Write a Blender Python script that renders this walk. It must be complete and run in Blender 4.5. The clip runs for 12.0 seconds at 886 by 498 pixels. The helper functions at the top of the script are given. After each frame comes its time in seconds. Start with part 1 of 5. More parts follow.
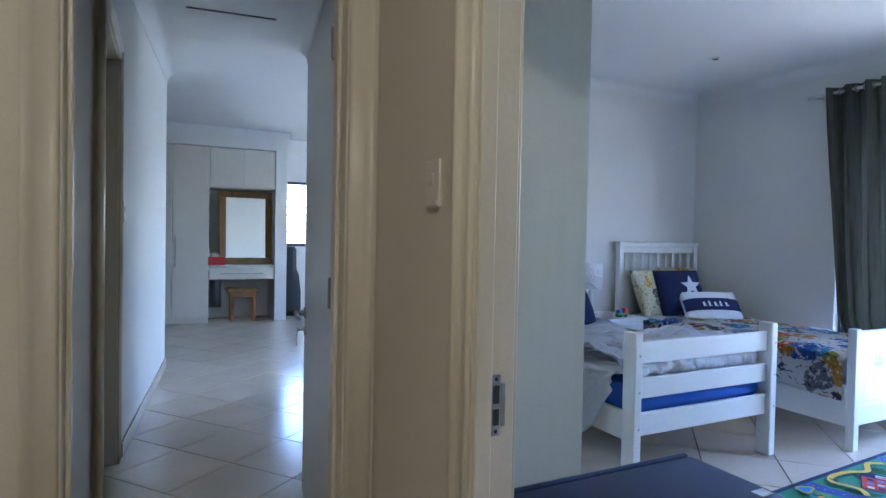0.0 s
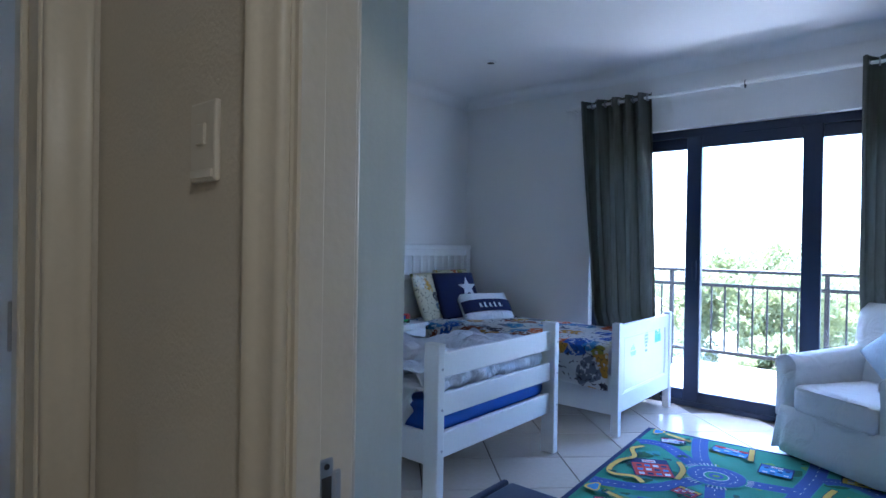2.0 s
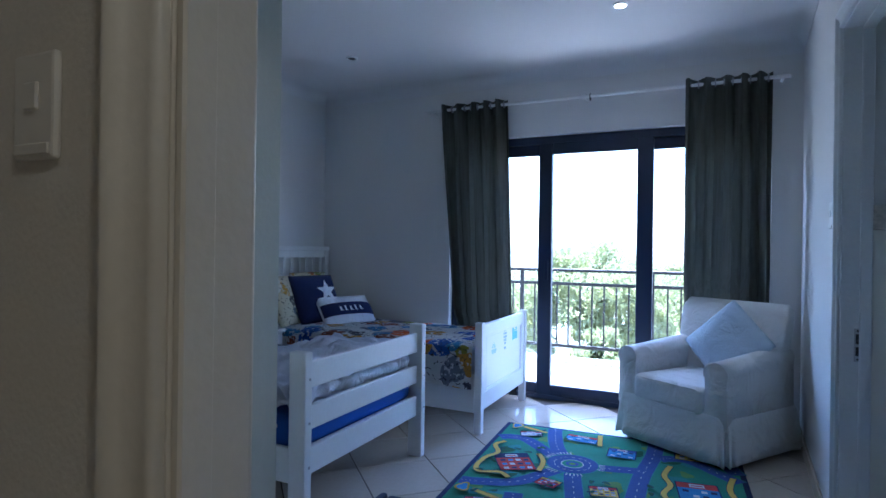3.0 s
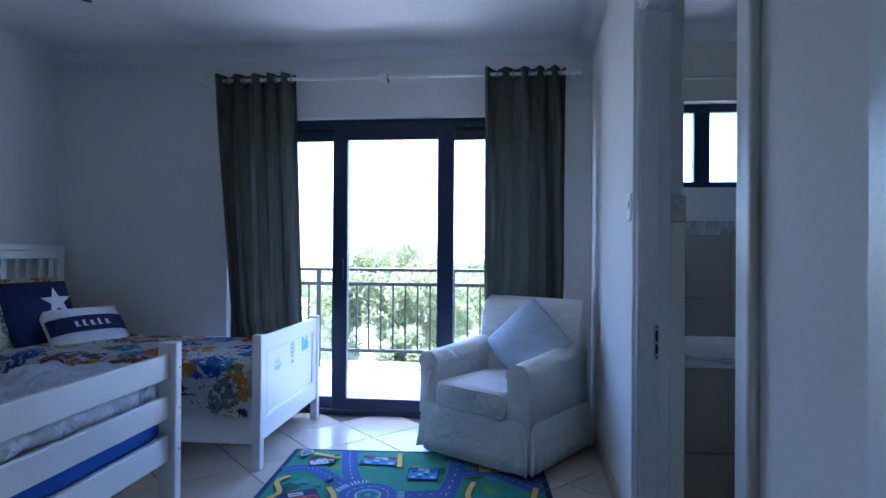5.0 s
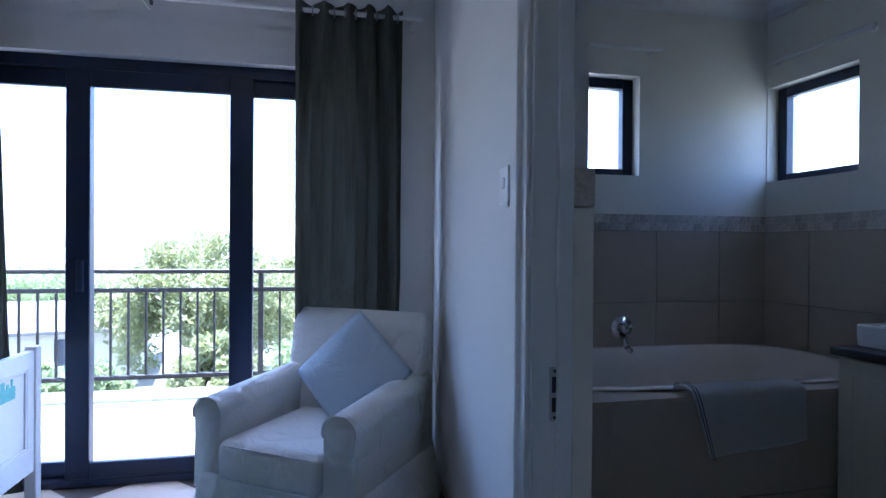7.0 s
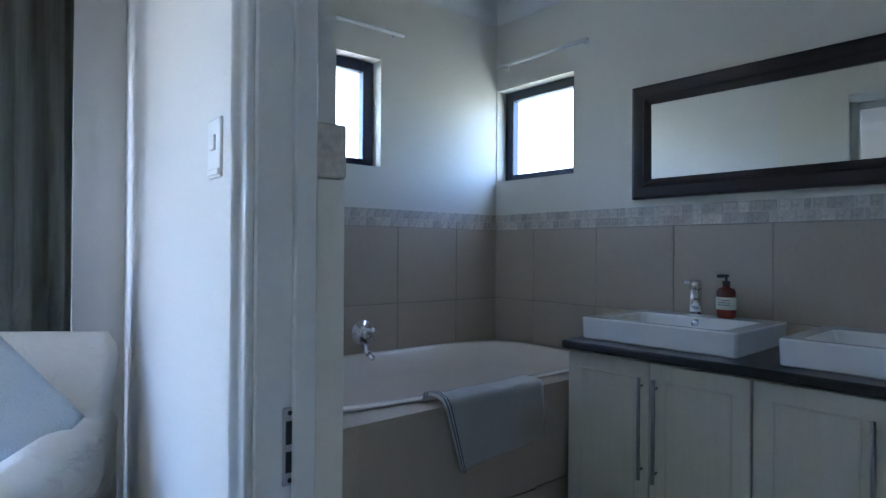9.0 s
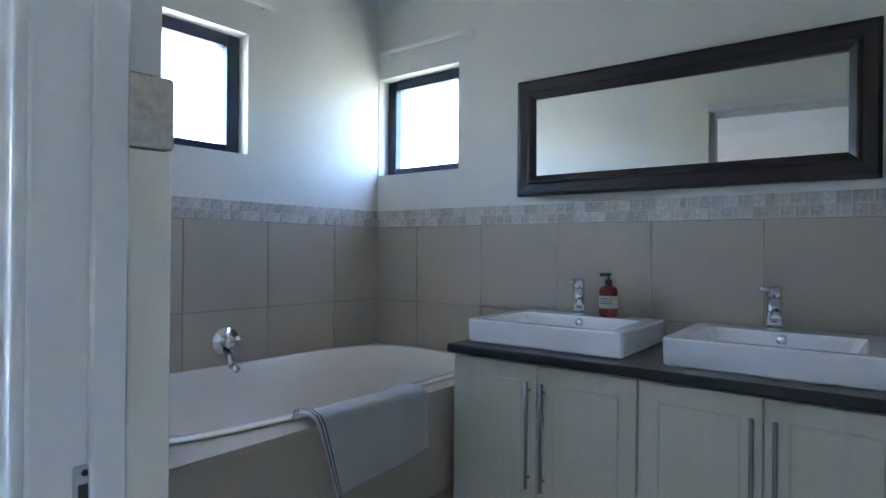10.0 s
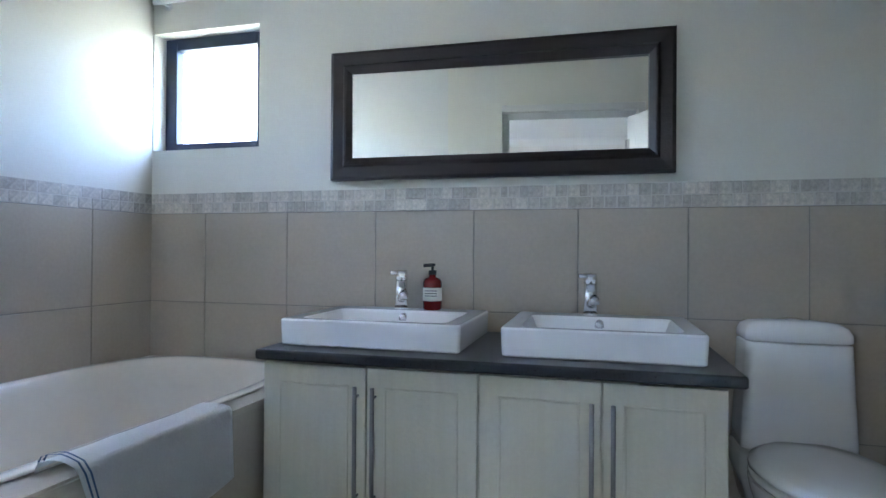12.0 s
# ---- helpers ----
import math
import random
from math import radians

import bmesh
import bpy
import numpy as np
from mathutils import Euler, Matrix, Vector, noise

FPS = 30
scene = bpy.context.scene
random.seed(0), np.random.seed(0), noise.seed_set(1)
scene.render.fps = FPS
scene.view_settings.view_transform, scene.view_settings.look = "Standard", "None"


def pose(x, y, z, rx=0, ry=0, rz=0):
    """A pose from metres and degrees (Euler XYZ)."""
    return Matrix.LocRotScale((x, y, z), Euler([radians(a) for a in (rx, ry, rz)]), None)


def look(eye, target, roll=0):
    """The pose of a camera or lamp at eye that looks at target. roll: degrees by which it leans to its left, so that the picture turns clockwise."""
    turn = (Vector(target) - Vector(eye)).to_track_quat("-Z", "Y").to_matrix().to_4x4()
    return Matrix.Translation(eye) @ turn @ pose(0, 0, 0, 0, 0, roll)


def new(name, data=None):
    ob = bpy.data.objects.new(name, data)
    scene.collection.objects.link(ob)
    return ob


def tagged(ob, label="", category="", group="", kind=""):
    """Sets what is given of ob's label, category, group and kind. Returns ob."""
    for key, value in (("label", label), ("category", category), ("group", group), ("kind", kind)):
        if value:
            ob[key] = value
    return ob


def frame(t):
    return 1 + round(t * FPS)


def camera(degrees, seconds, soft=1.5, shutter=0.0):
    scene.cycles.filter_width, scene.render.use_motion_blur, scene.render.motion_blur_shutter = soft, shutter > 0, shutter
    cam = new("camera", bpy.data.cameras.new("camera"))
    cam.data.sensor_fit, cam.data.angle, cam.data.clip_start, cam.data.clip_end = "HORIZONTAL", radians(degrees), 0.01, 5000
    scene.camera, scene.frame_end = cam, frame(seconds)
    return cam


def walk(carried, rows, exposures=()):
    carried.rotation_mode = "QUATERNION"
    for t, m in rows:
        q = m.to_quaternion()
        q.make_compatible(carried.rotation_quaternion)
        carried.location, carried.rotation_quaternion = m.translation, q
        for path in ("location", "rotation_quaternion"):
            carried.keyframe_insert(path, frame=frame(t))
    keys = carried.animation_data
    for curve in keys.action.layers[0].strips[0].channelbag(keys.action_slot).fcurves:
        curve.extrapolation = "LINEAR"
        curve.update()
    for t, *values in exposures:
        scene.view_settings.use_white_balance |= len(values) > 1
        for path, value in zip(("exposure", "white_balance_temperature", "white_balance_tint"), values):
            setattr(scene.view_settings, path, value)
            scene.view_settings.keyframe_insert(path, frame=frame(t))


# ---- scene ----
cam = camera(75.8, 12.0)
PATH = [
    (0, (1.144, 1.273, 1.2), (2.021, 3.07, 1.158), 1.1),
    (0.5, (1.254, 1.415, 1.197), (2.254, 3.146, 1.164), 1.0),
    (1, (1.297, 1.53, 1.191), (2.417, 3.187, 1.163), 1.0),
    (1.5, (1.298, 1.649, 1.194), (2.649, 3.125, 1.174), 1.0),
    (2, (1.318, 1.719, 1.184), (2.845, 3.012, 1.171), 0.9),
    (2.5, (1.351, 1.79, 1.174), (3.03, 2.876, 1.169), 0.8),
    (3, (1.351, 1.845, 1.179), (3.159, 2.7, 1.18), 0.8),
    (3.5, (1.338, 1.904, 1.193), (3.248, 2.496, 1.192), 0.7),
    (3.7, (1.353, 1.915, 1.188), (3.289, 2.417, 1.19), 0.7),
    (5.3, (2.005, 1.891, 1.159), (3.997, 2.061, 1.161), 0.4),
    (5.5, (2.104, 1.856, 1.174), (4.099, 1.995, 1.17), 0.4),
    (6, (2.358, 1.848, 1.174), (4.358, 1.846, 1.164), 0.2),
    (6.5, (2.574, 1.847, 1.175), (4.568, 1.692, 1.167), 0.2),
    (7, (2.749, 1.861, 1.18), (4.709, 1.466, 1.171), 0.4),
    (7.2, (2.811, 1.882, 1.163), (4.739, 1.35, 1.168), 0.3),
    (8.8, (3.101, 1.743, 1.159), (4.723, 0.573, 1.165), 0.5),
    (9, (3.129, 1.709, 1.154), (4.708, 0.481, 1.159), 0.4),
    (9.5, (3.201, 1.637, 1.152), (4.655, 0.264, 1.156), 0.5),
    (10, (3.266, 1.572, 1.151), (4.561, 0.048, 1.155), 0.5),
    (10.5, (3.332, 1.525, 1.125), (4.484, -0.11, 1.128), 0.4),
    (11, (3.407, 1.471, 1.11), (4.405, -0.262, 1.116), 0.4),
    (11.5, (3.496, 1.421, 1.107), (4.314, -0.404, 1.115), 0.5),
    (12, (3.523, 1.433, 1.107), (4.154, -0.465, 1.119), 0.4),
]
walk(cam, [(t, look(eye, target, roll)) for t, eye, target, roll in PATH], exposures=[
    (0.0, 4.66, 5120, 13), (1.5, 4.25, 4820, 14), (2.5, 3.9, 4760, 13), (3.7, 3.32, 4680, 14), (5.5, 3.58, 4760, 17), (6.5, 3.2, 4880, 17), (7.2, 3.3, 5000, 18), (9.0, 4.52, 5380, 11), (12.0, 5.72, 5800, 12)])

# ---- world, sun, exposure ----
world = bpy.data.worlds.new("sky")
scene.world = world
world.use_nodes = True
wn = world.node_tree
sky = wn.nodes.new("ShaderNodeTexSky")
sky.sky_type = "NISHITA"
sky.sun_disc = False
sky.sun_elevation, sky.sun_rotation = radians(82), radians(27)
sky.air_density, sky.dust_density = 1.0, 2.0
wn.links.new(sky.outputs[0], wn.nodes["Background"].inputs[0])
wn.nodes["Background"].inputs[1].default_value = 0.15
sun_data = bpy.data.lights.new("sun", "SUN")
sun_data.energy, sun_data.angle, sun_data.color = 4.0, radians(0.5), (1.0, 0.95, 0.87)
sun = new("sun", sun_data)
sun.matrix_world = look((1.2, 2.4, 19.6), (0, 0, 0))


# ---- materials ----
def mat(name, base, rough=0.6, var=0.06, scale=6.0, fine=90.0, bump=0.02, metal=0.0, spec=0.5, random_tint=0.0, coat=0.0):
    """A painted or solid surface: base colour varied at two scales, with fine relief."""
    m = bpy.data.materials.new(name)
    m.use_nodes = True
    n, l = m.node_tree.nodes, m.node_tree.links
    b = n["Principled BSDF"]
    b.inputs["Roughness"].default_value, b.inputs["Metallic"].default_value = rough, metal
    b.inputs["Specular IOR Level"].default_value = spec
    b.inputs["Coat Weight"].default_value = coat
    tc = n.new("ShaderNodeTexCoord")
    big, small = n.new("ShaderNodeTexNoise"), n.new("ShaderNodeTexNoise")
    big.inputs["Scale"].default_value, small.inputs["Scale"].default_value = scale, fine
    big.inputs["Detail"].default_value = 4
    l.new(tc.outputs["Object"], big.inputs["Vector"]), l.new(tc.outputs["Object"], small.inputs["Vector"])
    add = n.new("ShaderNodeMath")
    add.operation = "ADD"
    l.new(big.outputs["Fac"], add.inputs[0]), l.new(small.outputs["Fac"], add.inputs[1])
    ramp = n.new("ShaderNodeMapRange")
    ramp.inputs["From Min"].default_value, ramp.inputs["From Max"].default_value = 0.6, 1.4
    ramp.inputs["To Min"].default_value, ramp.inputs["To Max"].default_value = 1 - var, 1 + var
    l.new(add.outputs[0], ramp.inputs["Value"])
    last = ramp.outputs[0]
    if random_tint:
        info, rr, mul = n.new("ShaderNodeObjectInfo"), n.new("ShaderNodeMapRange"), n.new("ShaderNodeMath")
        rr.inputs["To Min"].default_value, rr.inputs["To Max"].default_value = 1 - random_tint, 1 + random_tint
        mul.operation = "MULTIPLY"
        l.new(info.outputs["Random"], rr.inputs["Value"]), l.new(rr.outputs[0], mul.inputs[0]), l.new(last, mul.inputs[1])
        last = mul.outputs[0]
    mix = n.new("ShaderNodeVectorMath")
    mix.operation = "SCALE"
    mix.inputs[0].default_value = base
    l.new(last, mix.inputs["Scale"]), l.new(mix.outputs[0], b.inputs["Base Color"])
    rv = n.new("ShaderNodeMapRange")
    rv.inputs["To Min"].default_value, rv.inputs["To Max"].default_value = max(rough - 0.08, 0.02), min(rough + 0.08, 1)
    l.new(big.outputs["Fac"], rv.inputs["Value"]), l.new(rv.outputs[0], b.inputs["Roughness"])
    if bump:
        bp = n.new("ShaderNodeBump")
        bp.inputs["Strength"].default_value, bp.inputs["Distance"].default_value = 0.5, bump
        l.new(small.outputs["Fac"], bp.inputs["Height"]), l.new(bp.outputs[0], b.inputs["Normal"])
    return m


def prints(name, ground, colours, scale, cover, edge=0.5):
    """Cloth printed with scattered motifs in several colours on a plain ground."""
    m = mat(name, ground, 0.9, 0.05, 5, 300, 0.002)
    n, l = m.node_tree.nodes, m.node_tree.links
    b = n["Principled BSDF"]
    base = b.inputs["Base Color"].links[0].from_socket
    tc = n.new("ShaderNodeTexCoord")
    warp = n.new("ShaderNodeTexNoise")
    warp.inputs["Scale"].default_value, warp.inputs["Detail"].default_value = scale * 1.3, 3
    l.new(tc.outputs["Object"], warp.inputs["Vector"])
    off = n.new("ShaderNodeVectorMath")
    off.operation = "MULTIPLY_ADD"
    off.inputs[1].default_value = (0.9 / scale,) * 3
    l.new(warp.outputs["Color"], off.inputs[0]), l.new(tc.outputs["Object"], off.inputs[2])
    v = n.new("ShaderNodeTexVoronoi")
    v.inputs["Scale"].default_value = scale
    l.new(off.outputs[0], v.inputs["Vector"])
    cr = n.new("ShaderNodeValToRGB")
    cr.color_ramp.interpolation = "CONSTANT"
    e = cr.color_ramp.elements
    while len(e) < len(colours):
        e.new(0.5)
    for k, c in enumerate(colours):
        e[k].position, e[k].color = k / len(colours), (*c, 1)
    sep = n.new("ShaderNodeSeparateColor")
    l.new(v.outputs["Color"], sep.inputs[0]), l.new(sep.outputs[0], cr.inputs[0])
    lt = n.new("ShaderNodeMath")
    lt.operation = "LESS_THAN"
    lt.inputs[1].default_value = cover
    l.new(v.outputs["Distance"], lt.inputs[0])
    sm = n.new("ShaderNodeTexNoise")
    sm.inputs["Scale"].default_value = scale * 6
    l.new(tc.outputs["Object"], sm.inputs["Vector"])
    gt = n.new("ShaderNodeMath")
    gt.operation = "GREATER_THAN"
    gt.inputs[1].default_value = 0.42
    l.new(sm.outputs["Fac"], gt.inputs[0])
    both = n.new("ShaderNodeMath")
    both.operation = "MULTIPLY"
    l.new(lt.outputs[0], both.inputs[0]), l.new(gt.outputs[0], both.inputs[1])
    mx = n.new("ShaderNodeMix")
    mx.data_type = "RGBA"
    l.new(both.outputs[0], mx.inputs["Factor"]), l.new(base, mx.inputs["A"]), l.new(cr.outputs[0], mx.inputs["B"])
    rim, lo2, hi2, line = n.new("ShaderNodeTexVoronoi"), n.new("ShaderNodeMath"), n.new("ShaderNodeMath"), n.new("ShaderNodeMath")
    rim.feature = "DISTANCE_TO_EDGE"
    rim.inputs["Scale"].default_value = scale * 2.3
    l.new(off.outputs[0], rim.inputs["Vector"])
    lo2.operation, hi2.operation, line.operation = "LESS_THAN", "GREATER_THAN", "MULTIPLY"
    lo2.inputs[1].default_value, hi2.inputs[1].default_value = 0.035, 0.53
    l.new(rim.outputs["Distance"], lo2.inputs[0]), l.new(sm.outputs["Fac"], hi2.inputs[0])
    l.new(lo2.outputs[0], line.inputs[0]), l.new(hi2.outputs[0], line.inputs[1])
    ink = n.new("ShaderNodeMix")
    ink.data_type = "RGBA"
    ink.inputs["B"].default_value = (0.035, 0.04, 0.06, 1)
    l.new(line.outputs[0], ink.inputs["Factor"]), l.new(mx.outputs["Result"], ink.inputs["A"])
    l.new(ink.outputs["Result"], b.inputs["Base Color"])
    return m


def grain(name, light, dark, rough=0.5, scale=3.0, axis=2, bump=0.003):
    """Wood or ribbed paint with long streaks along one axis."""
    m = mat(name, light, rough, 0.04, 5, 80, bump)
    n, l = m.node_tree.nodes, m.node_tree.links
    b = n["Principled BSDF"]
    base = b.inputs["Base Color"].links[0].from_socket
    tc, mp, nz = n.new("ShaderNodeTexCoord"), n.new("ShaderNodeMapping"), n.new("ShaderNodeTexNoise")
    s = [scale * 14] * 3
    s[axis] = scale
    mp.inputs["Scale"].default_value = s
    nz.inputs["Scale"].default_value, nz.inputs["Detail"].default_value = 1.0, 6
    l.new(tc.outputs["Object"], mp.inputs["Vector"]), l.new(mp.outputs[0], nz.inputs["Vector"])
    mx = n.new("ShaderNodeMix")
    mx.data_type = "RGBA"
    mx.inputs["B"].default_value = (*dark, 1)
    rp = n.new("ShaderNodeMapRange")
    rp.inputs["From Min"].default_value, rp.inputs["From Max"].default_value = 0.45, 0.75
    l.new(nz.outputs["Fac"], rp.inputs["Value"]), l.new(rp.outputs[0], mx.inputs["Factor"])
    l.new(base, mx.inputs["A"]), l.new(mx.outputs["Result"], b.inputs["Base Color"])
    return m


def glass(name, tint=(1, 1, 1), rough=0.0):
    m = bpy.data.materials.new(name)
    m.use_nodes = True
    n, l = m.node_tree.nodes, m.node_tree.links
    n.remove(n["Principled BSDF"])
    tr, gl, mx = n.new("ShaderNodeBsdfTransparent"), n.new("ShaderNodeBsdfGlossy"), n.new("ShaderNodeMixShader")
    lw = n.new("ShaderNodeLayerWeight")
    lw.inputs["Blend"].default_value = 0.5
    pw, fr = n.new("ShaderNodeMath"), n.new("ShaderNodeMath")
    pw.operation, fr.operation = "POWER", "MULTIPLY_ADD"
    pw.inputs[1].default_value, fr.inputs[1].default_value, fr.inputs[2].default_value = 5.0, 0.9, 0.03
    l.new(lw.outputs["Facing"], pw.inputs[0]), l.new(pw.outputs[0], fr.inputs[0])
    tr.inputs[0].default_value = (*tint, 1)
    gl.inputs["Roughness"].default_value = rough
    l.new(fr.outputs[0], mx.inputs[0]), l.new(tr.outputs[0], mx.inputs[1]), l.new(gl.outputs[0], mx.inputs[2])
    l.new(mx.outputs[0], n["Material Output"].inputs[0])
    return m


WALL = mat("painted_plaster", (0.74, 0.73, 0.71), 0.75, 0.03, 1.5, 140, 0.0012)
BATHW = mat("warm_white_bathroom_paint", (0.76, 0.735, 0.66), 0.7, 0.03, 1.5, 140, 0.0012)
CREAMW = mat("cream_plaster", (0.66, 0.61, 0.51), 0.7, 0.05, 1.5, 140, 0.0018)
CEIL = mat("ceiling_paint", (0.75, 0.75, 0.75), 0.8, 0.02, 1.5, 120, 0.003)
CREAM = grain("cream_gloss_paint", (0.66, 0.61, 0.50), (0.648, 0.597, 0.485), 0.35, 2.0, 2, 0.001)
DOORW = mat("white_door_paint", (0.74, 0.75, 0.75), 0.32, 0.03, 2, 60, 0.002)
WARD = grain("wardrobe_laminate", (0.61, 0.64, 0.58), (0.59, 0.62, 0.56), 0.45, 2.0, 2, 0.001)
CUPB = mat("cupboard_cream", (0.66, 0.62, 0.54), 0.5, 0.03, 2, 60, 0.002)
BEDW = mat("white_bed_paint", (0.80, 0.80, 0.79), 0.38, 0.03, 4, 60, 0.001)
ALU = mat("dark_aluminium", (0.012, 0.021, 0.052), 0.4, 0.1, 4, 90, 0.001)
RAILM = mat("bronze_railing_paint", (0.007, 0.006, 0.0055), 0.6, 0.15, 5, 60, 0.002)
GLASS = glass("window_glass")
CURT = grain("green_grey_curtain_cloth", (0.150, 0.152, 0.130), (0.108, 0.110, 0.090), 0.9, 4.0, 2, 0.003)
SLIP = mat("white_cotton_slipcover", (0.74, 0.73, 0.70), 0.92, 0.04, 4, 260, 0.004)
CUSH = mat("pale_blue_waffle_cloth", (0.52, 0.60, 0.68), 0.95, 0.05, 6, 180, 0.01)
SHEET = mat("white_cotton_sheet", (0.78, 0.79, 0.82), 0.9, 0.03, 4, 300, 0.003)
LILAC = mat("pale_lilac_grey_duvet_cloth", (0.70, 0.72, 0.79), 0.9, 0.05, 5, 300, 0.003)
BLUE = mat("bright_blue_sheet", (0.03, 0.11, 0.48), 0.85, 0.1, 6, 250, 0.003)
NAVY = mat("navy_cloth", (0.012, 0.02, 0.085), 0.9, 0.1, 6, 250, 0.003)
CHESTM = mat("navy_vinyl", (0.012, 0.022, 0.075), 0.5, 0.1, 5, 200, 0.002)
PRINT2 = prints("ochre_animal_print_cotton", (0.62, 0.55, 0.36), [(0.55, 0.30, 0.04), (0.30, 0.29, 0.05), (0.10, 0.09, 0.08), (0.70, 0.67, 0.58), (0.50, 0.14, 0.03), (0.20, 0.22, 0.24)], 7.5, 0.5)
PRINT = prints("animal_print_cotton", (0.75, 0.74, 0.70), [(0.75, 0.16, 0.03), (0.05, 0.14, 0.5), (0.09, 0.09, 0.11), (0.34, 0.33, 0.05), (0.22, 0.24, 0.28), (0.6, 0.33, 0.05), (0.1, 0.3, 0.55), (0.3, 0.1, 0.05)], 5.6, 0.54)
CHROME = mat("chrome", (0.75, 0.75, 0.77), 0.12, 0.02, 5, 50, 0.0, 1.0)
STEEL = mat("brushed_steel", (0.45, 0.45, 0.46), 0.3, 0.05, 5, 120, 0.001, 1.0)
PULL = mat("satin_steel", (0.28, 0.275, 0.27), 0.42, 0.05, 5, 120, 0.001, 1.0)
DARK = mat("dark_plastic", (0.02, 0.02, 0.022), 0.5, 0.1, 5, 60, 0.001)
PLATE = mat("white_switch_plastic", (0.78, 0.78, 0.76), 0.4, 0.02, 5, 60, 0.001)
CREAMP = mat("cream_switch_plastic", (0.68, 0.64, 0.55), 0.4, 0.03, 5, 60, 0.001)
CERAM = mat("white_ceramic", (0.83, 0.83, 0.83), 0.12, 0.01, 3, 40, 0.0, coat=0.4)
TUBM = mat("ivory_bath_acrylic", (0.87, 0.81, 0.74), 0.2, 0.02, 3, 40, 0.0, coat=0.3)
WTILE = mat("beige_stone_wall_tile", (0.475, 0.41, 0.325), 0.42, 0.06, 3.5, 70, 0.0007, random_tint=0.04)
GROUT = mat("grey_grout", (0.30, 0.28, 0.25), 0.9, 0.08, 8, 200, 0.004)
PALEG = mat("pale_grout", (0.60, 0.57, 0.52), 0.9, 0.06, 8, 200, 0.004)
MOSA = mat("tumbled_marble_mosaic", (0.54, 0.50, 0.44), 0.65, 0.26, 22, 90, 0.0015, random_tint=0.2)
FTILE = mat("cream_glazed_floor_tile", (0.60, 0.53, 0.44), 0.2, 0.05, 3, 40, 0.001, random_tint=0.03, coat=0.2)
FGROUT = mat("floor_grout", (0.09, 0.075, 0.065), 0.9, 0.08, 8, 200, 0.004)
VANM = grain("cream_ribbed_wrap", (0.60, 0.568, 0.46), (0.56, 0.53, 0.42), 0.5, 2.5, 2, 0.002)
GRAN = mat("black_granite", (0.016, 0.016, 0.018), 0.3, 0.3, 160, 400, 0.0, coat=0.2)
MFRAME = grain("dark_brown_mirror_frame_wood", (0.018, 0.011, 0.011), (0.011, 0.007, 0.007), 0.42, 3, 0, 0.002)
MIRR = mat("mirror_silver", (0.86, 0.88, 0.86), 0.01, 0.0, 1, 1, 0.0, 1.0)
for link in MIRR.node_tree.nodes["Principled BSDF"].inputs["Roughness"].links[:]:
    MIRR.node_tree.links.remove(link)
MIRR.node_tree.nodes["Principled BSDF"].inputs["Roughness"].default_value = 0.0
AMBER = mat("dark_red_amber_bottle", (0.16, 0.012, 0.01), 0.15, 0.05, 5, 40, 0.0, coat=0.3)
PAPER = mat("cream_paper_label", (0.72, 0.69, 0.60), 0.8, 0.04, 8, 120, 0.001)
TOWEL = mat("white_towel", (0.80, 0.79, 0.77), 0.97, 0.05, 8, 180, 0.004)
STRIPE = mat("blue_towel_stripe", (0.08, 0.14, 0.25), 0.97, 0.08, 8, 180, 0.008)
GOLDW = grain("gilt_brown_frame_wood", (0.24, 0.14, 0.045), (0.12, 0.07, 0.025), 0.4, 3, 2, 0.003)
PINE = grain("orange_brown_wood", (0.26, 0.12, 0.04), (0.17, 0.07, 0.025), 0.45, 3, 2, 0.002)
REDM = mat("red_box_card", (0.45, 0.02, 0.02), 0.5, 0.05, 5, 60, 0.001)
BALC = mat("pale_balcony_tile", (0.20, 0.193, 0.18), 0.6, 0.06, 3, 60, 0.002, random_tint=0.04)
GREENM = mat("dry_grass_ground", (0.125, 0.130, 0.10), 0.95, 0.3, 0.6, 6, 0.05)
LEAF = mat("tree_leaf", (0.12, 0.13, 0.055), 0.6, 0.3, 2, 20, 0.0)
LEAF2 = mat("pale_shrub_leaf", (0.11, 0.14, 0.06), 0.6, 0.3, 2, 20, 0.0)
for leafy in (LEAF, LEAF2):
    n2, l2 = leafy.node_tree.nodes, leafy.node_tree.links
    thin, add2 = n2.new("ShaderNodeBsdfTranslucent"), n2.new("ShaderNodeAddShader")
    l2.new(n2["Principled BSDF"].inputs["Base Color"].links[0].from_socket, thin.inputs[0])
    l2.new(n2["Principled BSDF"].outputs[0], add2.inputs[0]), l2.new(thin.outputs[0], add2.inputs[1])
    l2.new(add2.outputs[0], n2["Material Output"].inputs[0])
BARK = mat("bark", (0.12, 0.09, 0.065), 0.9, 0.3, 8, 60, 0.02)
EXTW = mat("exterior_plaster", (0.6, 0.57, 0.5), 0.85, 0.06, 2, 60, 0.01)
ROOFM = mat("grey_roof_tile", (0.22, 0.21, 0.20), 0.8, 0.2, 3, 40, 0.02)
LAMPG = bpy.data.materials.new("lit_downlight")
LAMPG.use_nodes = True
LAMPG.node_tree.nodes["Principled BSDF"].inputs["Emission Color"].default_value = (1, 0.93, 0.82, 1)
LAMPG.node_tree.nodes["Principled BSDF"].inputs["Emission Strength"].default_value = 12


